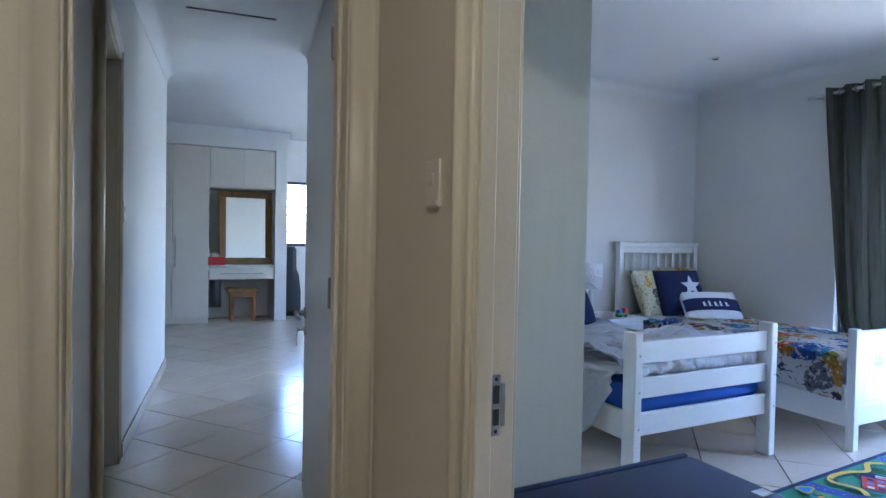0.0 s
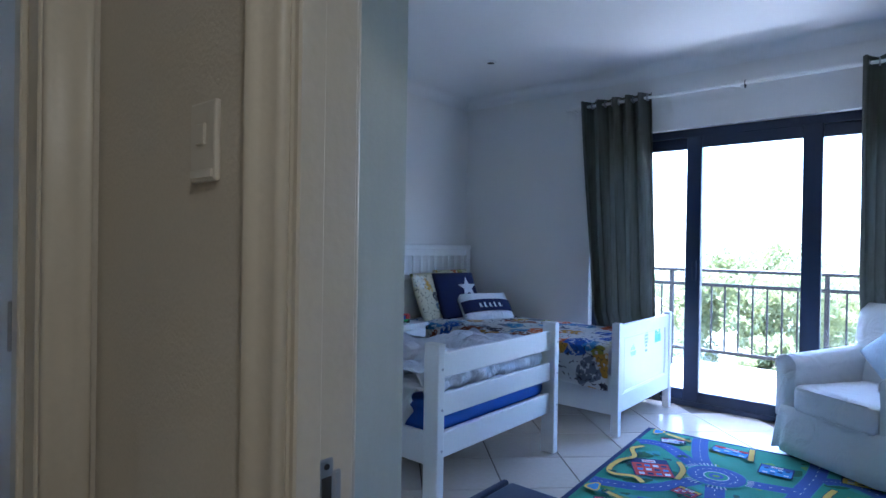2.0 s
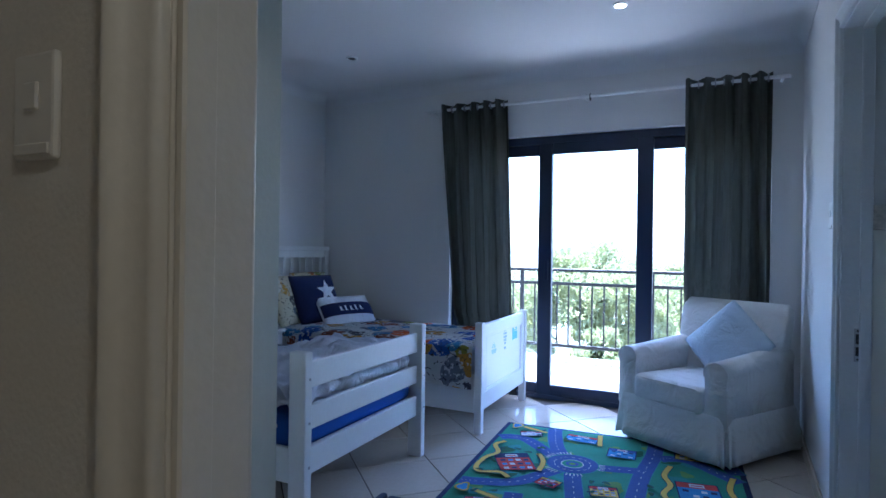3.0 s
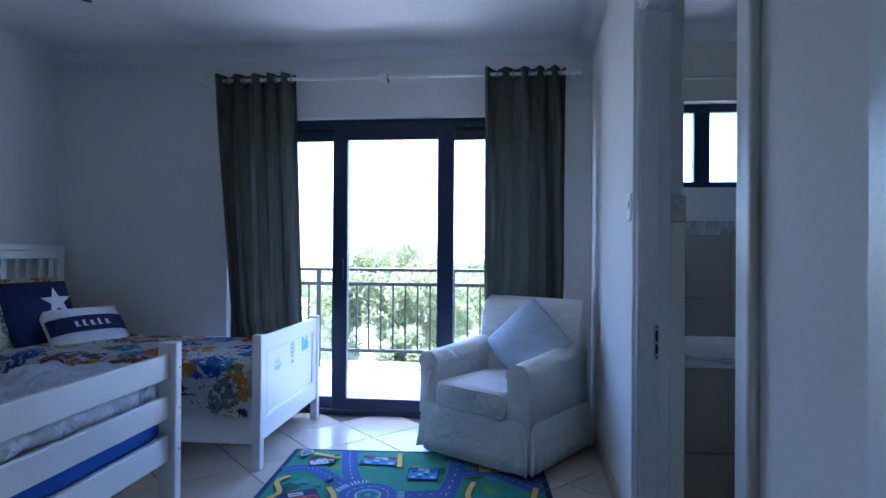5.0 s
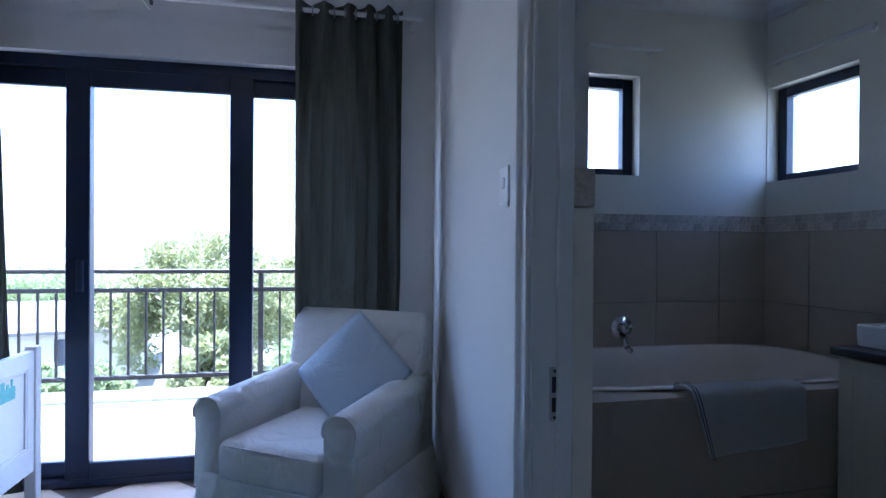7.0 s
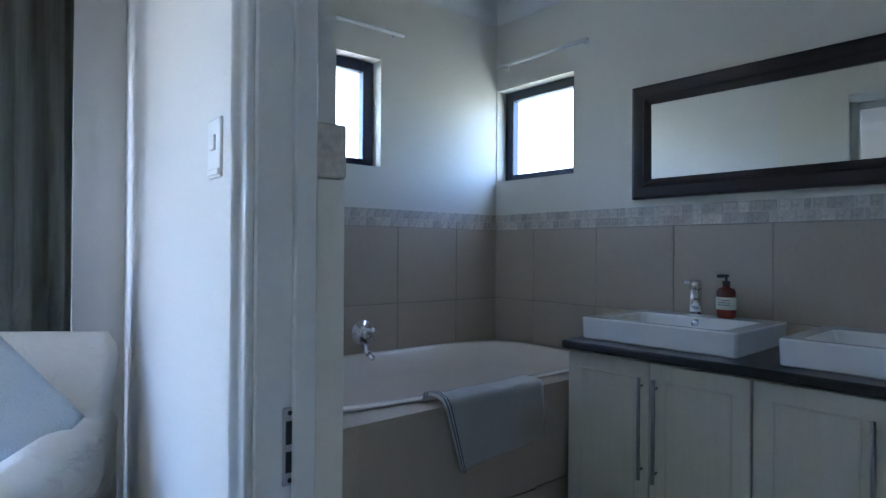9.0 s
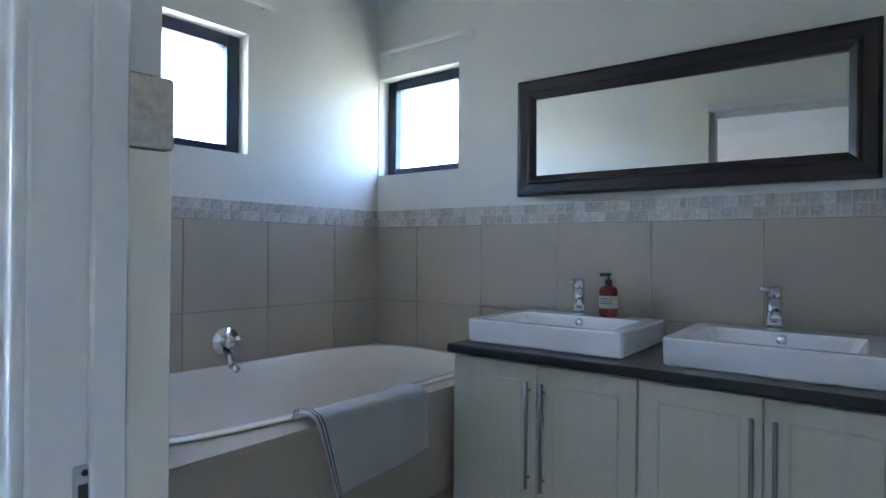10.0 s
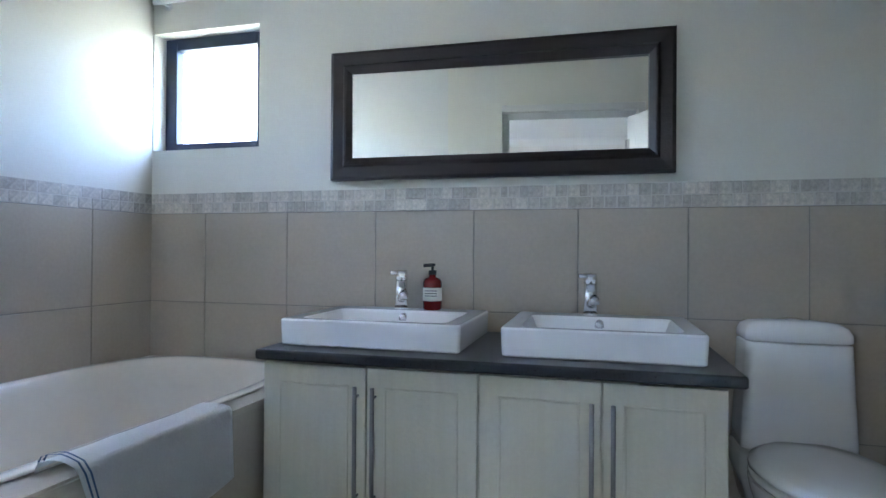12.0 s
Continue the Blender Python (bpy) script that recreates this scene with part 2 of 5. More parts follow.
def wrinkle(m, scale, depth):
    """Soft creases in a cloth, laid under its fine weave."""
    n, l = m.node_tree.nodes, m.node_tree.links
    b = n["Principled BSDF"]
    tc, nz, bp = n.new("ShaderNodeTexCoord"), n.new("ShaderNodeTexNoise"), n.new("ShaderNodeBump")
    nz.inputs["Scale"].default_value, nz.inputs["Detail"].default_value, nz.inputs["Distortion"].default_value = scale, 3, 1.6
    bp.inputs["Distance"].default_value, bp.inputs["Strength"].default_value = depth, 0.8
    l.new(tc.outputs["Object"], nz.inputs["Vector"]), l.new(nz.outputs["Fac"], bp.inputs["Height"])
    if b.inputs["Normal"].links:
        l.new(b.inputs["Normal"].links[0].from_socket, bp.inputs["Normal"])
    l.new(bp.outputs[0], b.inputs["Normal"])


for cloth, size, depth in ((SLIP, 6, 0.03), (SHEET, 8, 0.03), (LILAC, 9, 0.03), (CUSH, 7, 0.02), (TOWEL, 7, 0.006)):
    wrinkle(cloth, size, depth)

# ---- mesh tools ----
def box(bm, x0, x1, y0, y1, z0, z1, bev=0.0, seg=1):
    ret = bmesh.ops.create_cube(bm, size=1.0)
    vs = ret["verts"]
    bmesh.ops.scale(bm, vec=(abs(x1 - x0), abs(y1 - y0), abs(z1 - z0)), verts=vs)
    bmesh.ops.translate(bm, vec=((x0 + x1) / 2, (y0 + y1) / 2, (z0 + z1) / 2), verts=vs)
    if bev:
        es = list({e for v in vs for e in v.link_edges})
        r = bmesh.ops.bevel(bm, geom=es, offset=bev, segments=seg, profile=0.5, affect="EDGES")
        vs = list({v for f in r["faces"] for v in f.verts} | {v for v in vs if v.is_valid})
    return vs


def B(x0, x1, y0, y1, z0, z1, bev=0.0, seg=1):
    bm = bmesh.new()
    box(bm, x0, x1, y0, y1, z0, z1, bev, seg)
    return bm


def tube(bm, a, b, r, n=12, r2=None):
    a, b = Vector(a), Vector(b)
    m = Matrix.Translation((a + b) / 2) @ (b - a).to_track_quat("Z", "Y").to_matrix().to_4x4()
    return bmesh.ops.create_cone(bm, cap_ends=True, segments=n, radius1=r, radius2=r if r2 is None else r2, depth=(b - a).length, matrix=m)["verts"]


def T(a, b, r, n=12, r2=None):
    bm = bmesh.new()
    tube(bm, a, b, r, n, r2)
    return bm


def prism(pts, z0, z1):
    """A plan polygon (counter-clockwise) raised from z0 to z1."""
    bm = bmesh.new()
    lo = [bm.verts.new((x, y, z0)) for x, y in pts]
    hi = [bm.verts.new((x, y, z1)) for x, y in pts]
    bm.faces.new(lo[::-1]), bm.faces.new(hi)
    for i in range(len(pts)):
        j = (i + 1) % len(pts)
        bm.faces.new((lo[i], lo[j], hi[j], hi[i]))
    return bm


def extrude(bm, prof, a, b, up=(0, 0, 1)):
    """A closed profile of (across, up) carried from a to b; across is to the right of the way."""
    a, b, up = Vector(a), Vector(b), Vector(up)
    side = (b - a).normalized().cross(up)
    r0 = [bm.verts.new(a + side * u + up * v) for u, v in prof]
    r1 = [bm.verts.new(b + side * u + up * v) for u, v in prof]
    for i in range(len(prof)):
        j = (i + 1) % len(prof)
        bm.faces.new((r0[i], r0[j], r1[j], r1[i]))
    bm.faces.new(r0[::-1]), bm.faces.new(r1)


def lathe(prof, n=24):
    bm = bmesh.new()
    rings = []
    for r, z in prof:
        rings.append([bm.verts.new((r * math.cos(2 * math.pi * k / n), r * math.sin(2 * math.pi * k / n), z)) for k in range(n)])
    for p, q in zip(rings, rings[1:]):
        for k in range(n):
            bm.faces.new((p[k], p[(k + 1) % n], q[(k + 1) % n], q[k]))
    bm.faces.new(rings[0][::-1]), bm.faces.new(rings[-1])
    return bm


def loft(rings):
    """Closed rings of equal count joined, with both ends capped."""
    bm = bmesh.new()
    rs = [[bm.verts.new(p) for p in ring] for ring in rings]
    n = len(rs[0])
    for p, q in zip(rs, rs[1:]):
        for k in range(n):
            bm.faces.new((p[k], p[(k + 1) % n], q[(k + 1) % n], q[k]))
    bm.faces.new(rs[0][::-1]), bm.faces.new(rs[-1])
    return bm


def sheet(fn, nu, nv, thick=0.0):
    """A grid surface fn(u, v) for u, v in 0..1; with a thickness it is closed."""
    bm = bmesh.new()
    g = [[bm.verts.new(fn(i / nu, j / nv)) for j in range(nv + 1)] for i in range(nu + 1)]
    for i in range(nu):
        for j in range(nv):
            bm.faces.new((g[i][j], g[i + 1][j], g[i + 1][j + 1], g[i][j + 1]))
    if thick:
        bmesh.ops.solidify(bm, geom=bm.faces[:], thickness=thick)
    return bm


def pillow(w, h, d, n=14, pinch=0.06):
    """A stuffed cushion lying in x-y, pointed at its corners."""
    bm = bmesh.new()
    top, bot = [], []
    for s, store in ((1, top), (-1, bot)):
        for i in range(n + 1):
            row = []
            for j in range(n + 1):
                u, v = 2 * i / n - 1, 2 * j / n - 1
                pu = 1 - pinch * (1 - abs(v) ** 2.5)
                pv = 1 - pinch * (1 - abs(u) ** 2.5)
                k = max(0.0, (1 - abs(u) ** 2.6) * (1 - abs(v) ** 2.6)) ** 0.55
                wob = 0.06 * noise.noise(Vector((u * 2.3, v * 2.3, s)))
                row.append(bm.verts.new((u * w / 2 * pv, v * h / 2 * pu, s * d / 2 * (k + wob * k))))
            store.append(row)
    for i in range(n):
        for j in range(n):
            bm.faces.new((top[i][j], top[i + 1][j], top[i + 1][j + 1], top[i][j + 1]))
            bm.faces.new((bot[i][j], bot[i][j + 1], bot[i + 1][j + 1], bot[i + 1][j]))
    bmesh.ops.remove_doubles(bm, verts=bm.verts[:], dist=0.0005)
    return bm


def mesh_of(name, bm, material, smooth=None):
    bmesh.ops.recalc_face_normals(bm, faces=bm.faces[:])
    me = bpy.data.meshes.new(name)
    if smooth is None:
        smooth = False
    for f in bm.faces:
        f.smooth = smooth
    bm.to_mesh(me)
    bm.free()
    me.materials.append(material)
    return me


def part(name, bm, material, parent, label="", smooth=None):
    ob = new(name, mesh_of(name, bm, material, smooth))
    ob.parent = parent
    return tagged(ob, label)


SETS = {"cushion": "scatter cushions in the bedroom", "curtain": "pair of eyelet curtains", "downlight": "ceiling downlights", "basin": "pair of basins on the vanity", "basin_mixer": "pair of basin mixers", "bathroom_rod": "bathroom curtain rods", "light_switch": "light switches", "strike_plate": "door strike plates", "mattress": "mattresses of the two beds"}


def thing(name, label, category="", at=(0, 0, 0), rz=0, group=""):
    ob = new(name)
    ob.empty_display_size = 0.1
    ob.matrix_world = pose(*at, 0, 0, rz)
    return tagged(ob, label, category, group or SETS.get(name, ""))


def solo(name, bm, material, label, category, smooth=None, group=""):
    return tagged(new(name, mesh_of(name, bm, material, smooth)), label, category, group or SETS.get(name, ""))


def struct(name, bm, material, label="", smooth=None):
    return tagged(new(name, mesh_of(name, bm, material, smooth)), label, kind="structure")


def cells(axis, t0, t1, a0, a1, z0, z1, holes):
    """A wall across axis from t0 to t1, along the other axis a0..a1, with holes (a, a, z, z) through it."""
    bm = bmesh.new()
    cuts = sorted({a0, a1, *(v for h in holes for v in h[:2])})
    for p, q in zip(cuts, cuts[1:]):
        c = (p + q) / 2
        zs = [z0]
        for h in sorted(h for h in holes if h[0] < c < h[1]):
            zs += [h[2], h[3]]
        zs.append(z1)
        for lo, hi in zip(zs[::2], zs[1::2]):
            if hi - lo > 1e-4:
                box(bm, *((t0, t1, p, q) if axis == "x" else (p, q, t0, t1)), lo, hi)
    return bm


# ---- large structure ----
CZ = 2.60
EX = 5.74
floor = struct("floor", B(-4.5, 5.96, -0.86, 11.6, -0.25, -0.006), FGROUT, "grey grout bed under pale diagonal floor tiles")
struct("ceiling", B(-4.5, 5.96, -0.86, 11.6, CZ, CZ + 0.2), CEIL, "flat white painted ceiling")
# bedroom
struct("wall_north", B(2.2, EX, 5.17, 5.39, 0, CZ), WALL, "pale grey-white painted bedroom wall")
wall_east = struct("wall_east", cells("x", EX, 5.96, 1.25, 5.39, 0, CZ, [(1.49, 3.86, 0, 2.09)]), WALL, "painted wall with a wide sliding door opening")
wall_west = struct("wall_west", cells("x", 1.72, 1.81, -0.86, 3.0, 0, CZ, [(1.43, 2.33, 0, 2.10)]), CREAMW, "cream painted wall with the bedroom doorway")
struct("wall_passage_right", prism([(1.72, 3.0), (1.81, 3.0), (1.98, 3.9), (2.26, 5.7), (2.12, 5.7)], 0, CZ), WALL, "white passage wall")
wall_bath = struct("wall_bathroom", cells("y", 1.24, 1.385, 1.81, 4.2, 0, CZ, [(3.10, 4.06, 0, 2.10)]), WALL, "painted wall with the bathroom doorway")
struct("wall_bathroom_end", prism([(4.2, 1.24), (EX, 1.18), (EX, 1.312), (4.2, 1.385)], 0, CZ), WALL, "painted wall behind the armchair")
# bathroom
BE, BS = 5.645, -0.69
struct("wall_bath_east", cells("x", BE, 5.96, -0.86, 1.25, 0, CZ, [(0.165, 1.0, 1.582, 2.135)]), BATHW, "white upper wall with a small window")
SOUTH = Matrix.Translation((5.0, BS, 0)) @ pose(0, 0, 0, 0, 0, 3.5) @ Matrix.Translation((-5.0, -BS, 0))
FRONT = SOUTH @ Matrix.Translation((0.028, 0, 0))


def turned(ob, m):
    """Sets a thing on the bathroom's end wall, which stands a little out of square."""
    ob.matrix_world = m @ ob.matrix_world
    return ob


turned(struct("wall_bath_south", cells("y", BS - 0.17, BS, 1.7, BE + 0.1, 0, CZ, [(5.085, BE - 0.004, 1.568, 2.112)]), BATHW, "white upper wall with a small window"), SOUTH)
struct("wall_bathroom_lining", cells("y", 1.230, 1.2385, 1.815, BE - 0.002, 0, CZ - 0.002, [(3.055, 4.064, 0, 2.145)]), BATHW, "warm white bathroom side of the doorway wall")
# passage
struct("wall_passage_cross", cells("y", 2.92, 3.06, -1.4, 1.72, 0, CZ, [(0.88, 1.66, 0, 2.10)]), CREAMW, "wall across the passage with a doorway")
struct("wall_passage_left", prism([(0.76, 3.06), (0.90, 3.06), (0.905, 3.72), (0.76, 3.72)], 0, CZ), WALL, "passage wall")
struct("wall_passage_left_2", prism([(0.80, 4.64), (0.93, 4.64), (1.145, 6.88), (1.02, 6.88)], 0, CZ), WALL, "sunlit white passage wall")
struct("wall_passage_left_head", prism([(0.78, 3.72), (0.905, 3.72), (0.93, 4.64), (0.80, 4.64)], 2.10, CZ), WALL, "wall over the passage door")
struct("wall_entry_left", B(-1.4, -1.25, -0.86, 2.92, 0, CZ), CREAMW, "plain wall beside the entry")
struct("wall_entry_south", cells("y", -1.0, -0.86, -1.4, 1.72, 0, CZ, []), WALL, "plain wall behind the entry")
struct("wall_lounge_west", B(-4.5, -4.35, 3.06, 11.6, 0, CZ), WALL, "plain lounge wall")
struct("wall_lounge_south", B(-4.5, -1.25, 2.92, 3.06, 0, CZ), WALL, "plain lounge wall")
struct("wall_lounge_south_2", B(-1.4, 0.76, 3.06, 3.2, 0, CZ), WALL, "plain side room wall")
struct("wall_lounge_north", cells("y", 9.9, 10.1, -4.5, 5.96, 0, CZ, [(2.72, 3.6, 1.02, 1.98), (4.2, 5.5, 0.9, 2.1)]), WALL, "far wall with louvred window")
struct("wall_lounge_east", cells("x", 5.74, 5.96, 5.39, 10.1, 0, CZ, [(6.6, 7.9, 0.6, 2.1)]), WALL, "lounge wall with a window opening")


def cornice(pts, name):
    bm = bmesh.new()
    prof = [(0, 0), (0, -0.095), (0.003, -0.095)] + [(0.003 + 0.092 * (1 - math.cos(k * math.pi / 24)), -0.094 + 0.0935 * math.sin(k * math.pi / 24)) for k in range(13)]
    for (x0, y0), (x1, y1) in zip(pts, pts[1:]):
        extrude(bm, prof, (x0, y0, CZ - 0.001), (x1, y1, CZ - 0.001))
    return struct(name, bm, CEIL, "white coved plaster cornice")


cornice([(1.812, 1.39), (1.812, 3.0), (1.982, 3.9), (2.18, 5.168)], "trim_cornice_1")
cornice([(2.118, 5.7), (1.718, 3.07)], "trim_cornice_10")
cornice([(2.24, 5.168), (EX - 0.002, 5.168)], "trim_cornice_2")
cornice([(EX - 0.002, 5.168), (EX - 0.002, 1.315)], "trim_cornice_3")
cornice([(EX - 0.002, 1.315), (4.2, 1.387), (1.812, 1.387)], "trim_cornice_4")
cornice([(1.812, BS + 0.002), (1.812, 1.228)], "trim_cornice_5")
turned(cornice([(BE - 0.002, BS + 0.002), (1.812, BS + 0.002)], "trim_cornice_6"), SOUTH)
cornice([(BE - 0.002, 1.238), (BE - 0.002, BS + 0.002)], "trim_cornice_7")
cornice([(0.90, 3.07), (0.905, 3.72), (0.932, 4.64), (1.147, 6.88)], "trim_cornice_8")
cornice([(5.7, 9.898), (-4.3, 9.898)], "trim_cornice_9")


def skirting(x0, y0, x1, y1, name):
    bm = bmesh.new()
    extrude(bm, [(0, 0), (0.012, 0), (0.012, 0.07), (0.008, 0.078), (0, 0.078)], (x0, y0, 0.0), (x1, y1, 0.0))
    return struct(name, bm, FTILE, "cream tile skirting")


skirting(EX - 0.002, 1.315, 4.2, 1.387, "baseboard_1")
skirting(2.24, 5.168, EX - 0.002, 5.168, "baseboard_2")
skirting(0.938, 4.70, 1.147, 6.88, "baseboard_3")
skirting(3.0, 1.387, 1.9, 1.387, "baseboard_4")

# ---- doorways ----
MOULD = [(0, 0), (0, 0.017), (0.04, 0.021), (0.12, 0.023), (0.24, 0.0215), (0.34, 0.016), (0.42, 0.0135), (0.6, 0.0135), (0.74, 0.0145), (0.82, 0.0175), (0.92, 0.0185), (0.98, 0.016), (1, 0.012), (1, 0)]


def door_frame(name, axis, face0, face1, lo, hi, top, material, label, stop=0.5, sides=(1, 1)):
    """Lining boards with a stop and moulded architraves on the asked faces. lo, hi: clear opening."""
    f = thing(name, label, "door frame")
    f["kind"] = "structure"
    d0, d1 = face0 - 0.006, face1 + 0.006

    def put(nm, a0, a1, t0, t1, z0, z1, bev=0.003):
        part(nm, B(*((t0, t1, a0, a1) if axis == "x" else (a0, a1, t0, t1)), z0, z1, bev), material, f)

    put("jamb", lo - 0.04, lo, d0, d1, 0, top + 0.04)
    put("jamb", hi, hi + 0.04, d0, d1, 0, top + 0.04)
    put("head", lo, hi, d0, d1, top, top + 0.04)
    s = d0 + (d1 - d0) * stop
    put("stop", lo, lo + 0.013, s - 0.02, s + 0.02, 0, top - 0.013)
    put("stop", hi - 0.013, hi, s - 0.02, s + 0.02, 0, top - 0.013)
    put("stop", lo, hi, s - 0.02, s + 0.02, top - 0.013, top)
    for side, on in zip((-1, 1), sides):
        if not on:
            continue
        p = face0 if side < 0 else face1
        for a0, a1, z0, z1 in ((lo - 0.085, lo - 0.006, 0, top + 0.085), (hi + 0.006, hi + 0.085, 0, top + 0.085), (lo - 0.006, hi + 0.006, top + 0.006, top + 0.085)):
            bm = bmesh.new()
            rings = []
            for e in (0, 1):
                ring = []
                for k, th in MOULD:
                    w = k * 0.079
                    if a1 - a0 > 0.2:
                        a, z = (a0 - 0.079 + w, a1 + 0.079 - w)[e], z1 - w
                    else:
                        a, z = (a0 + w if a0 < lo else a1 - w), (0.0, z1 - w)[e]
                    d = p + side * th
                    ring.append(bm.verts.new((d, a, z) if axis == "x" else (a, d, z)))
                rings.append(ring)
            for q in range(len(MOULD)):
                g = (q + 1) % len(MOULD)
                bm.faces.new((rings[0][q], rings[0][g], rings[1][g], rings[1][q]))
            bm.faces.new(rings[0]), bm.faces.new(rings[1][::-1])
            bmesh.ops.recalc_face_normals(bm, faces=bm.faces[:])
            part("architrave", bm, material, f, "", True)
    return f


def door_leaf(name, hinge, turn, width, label, height=2.03, handle=(-1, 1), panels=True, knob_side=1, paint=None):
    """A leaf hinged at its left edge, which runs along +x of its own frame; the lever stands near its free edge."""
    d = thing(name, label, "door", (hinge[0], hinge[1], 0.008), turn)
    bm = B(0, width, -0.02, 0.02, 0, height, 0.003)
    part("leaf", bm, paint or DOORW, d)
    if panels:
        for s in (-1, 1):
            for z0, z1 in ((0.15, 0.80), (0.98, 1.88)):
                for x0, x1 in ((0.10, width / 2 - 0.04), (width / 2 + 0.04, width - 0.10)):
                    bm = bmesh.new()
                    box(bm, x0, x1, s * 0.019, s * 0.024, z0, z1, 0.004)
                    box(bm, x0 + 0.03, x1 - 0.03, s * 0.022, s * 0.028, z0 + 0.03, z1 - 0.03, 0.004)
                    part("raised_panel", bm, DOORW, d)
    if handle:
        for s in handle:
            h = part("lever_handle", T((width - 0.06, s * 0.02, 0.838), (width - 0.06, s * 0.028, 0.838), 0.026, 20), STEEL, d, "polished steel lever handle", True)
            bm = bmesh.new()
            tube(bm, (width - 0.06, s * 0.028, 0.838), (width - 0.06, s * 0.065, 0.838), 0.010)
            tube(bm, (width - 0.055, s * 0.062, 0.838), (width - 0.12, s * 0.066, 0.833), 0.011, 12, 0.009)
            tube(bm, (width - 0.12, s * 0.066, 0.833), (width - 0.175, s * 0.058, 0.826), 0.009, 12, 0.007)
            part("lever", bm, STEEL, h, "", True)
            k = part("key_escutcheon", T((width - 0.06, s * 0.02, 0.76), (width - 0.06, s * 0.027, 0.76), 0.024, 20), STEEL, d, "", True)
            if s == knob_side:
                bm = bmesh.new()
                tube(bm, (width - 0.06, s * 0.027, 0.76), (width - 0.06, s * 0.055, 0.76), 0.004, 8)
                box(bm, width - 0.075, width - 0.045, s * 0.055, s * 0.058, 0.745, 0.775, 0.001)
                tube(bm, (width - 0.06, s * 0.06, 0.745), (width - 0.062, s * 0.06, 0.71), 0.0016, 6)
                bmesh.ops.create_cone(bm, segments=14, radius1=0.012, radius2=0.012, depth=0.003, matrix=pose(width - 0.062, s * 0.06, 0.702, 90), cap_ends=True)
                part("key", bm, STEEL, k, "key with a split ring")
        part("latch_plate", B(width - 0.001, width + 0.002, -0.011, 0.011, 0.72, 0.92), STEEL, d)
    for z in (0.2, 1.0, 1.82):
        bm = bmesh.new()
        tube(bm, (-0.006, 0.024, z - 0.05), (-0.006, 0.024, z + 0.05), 0.006, 10)
        box(bm, 0.0, 0.03, 0.0195, 0.022, z - 0.05, z + 0.05)
        part("hinge", bm, STEEL, d)
    return d


door_frame("door_1", "x", 1.72, 1.81, 1.46, 2.29, 2.06, CREAM, "cream gloss bedroom door frame with moulded architrave", 0.2)
door_frame("door_2", "y", 1.31, 1.385, 3.145, 4.02, 2.06, DOORW, "white gloss bathroom door frame", 0.08, (0, 1))
door_frame("door_3", "y", 2.92, 3.06, 0.92, 1.62, 2.06, CREAM, "cream gloss door frame across the passage", 0.5, (1, 0))
door_frame("door_4", "x", 0.79, 0.922, 3.76, 4.60, 2.06, CREAM, "cream gloss door frame in the passage", 0.4, (0, 1))
door_leaf("bedroom_door", (1.825, 1.462), -2.8, 0.80, "white gloss bedroom door standing open with lever handle and key", handle=(1,), panels=False)
door_leaf("bathroom_door", (3.165, 1.235), 245, 0.80, "white panelled bathroom door swung open against the wall")
door_leaf("passage_door", (1.655, 3.12), 83.5, 0.80, "white passage door standing open along the wall", panels=False)
door_leaf("side_room_door", (0.835, 4.592), 270, 0.82, "closed cream side room door", panels=False, handle=(), paint=CREAM)


def strike(name, x, y, z, rz):
    s = thing(name, "worn steel strike plate screwed to the door frame", "strike plate", (x, y, z), rz)
    bm = bmesh.new()
    box(bm, -0.002, 0.003, -0.012, 0.012, -0.064, 0.064, 0.002)
    box(bm, -0.002, 0.004, 0.012, 0.024, -0.046, 0.046, 0.002)
    part("plate", bm, STEEL, s)
    # Dark blocks on the plate stand in for the shade inside its two holes.
    part("latch_hole", B(0.0025, 0.0045, -0.007, 0.007, 0.004, 0.042), DARK, s)
    part("bolt_hole", B(0.0025, 0.0045, -0.007, 0.007, -0.042, -0.008), DARK, s)
    for z2 in (-0.055, 0.055):
        part("screw", T((0.002, 0, z2), (0.0045, 0, z2), 0.004, 10), DARK, s)
    return s


strike("strike_plate", 1.768, 2.288, 0.85, -90)
strike("strike_plate", 4.018, 1.334, 0.832, 180)


def switch(x, y, z, rz, label="white plastic light switch plate", paint=None):
    s = thing("light_switch", label, "light switch", (x, y, z), rz)
    part("plate", B(0, 0.010, -0.036, 0.036, -0.057, 0.057, 0.004, 2), paint or PLATE, s)
    part("rocker", B(0.009, 0.014, -0.012, 0.012, -0.005, 0.025, 0.002), paint or PLATE, s)
    part("lower_strip", B(0.009, 0.0125, -0.03, 0.03, -0.052, -0.040, 0.001), paint or PLATE, s)
    return s


switch(1.72, 2.499, 1.325, 180, "cream plastic light switch plate", CREAMP)
switch(4.25, 1.381, 1.345, 92)
switch(0.94, 4.735, 1.305, -5)

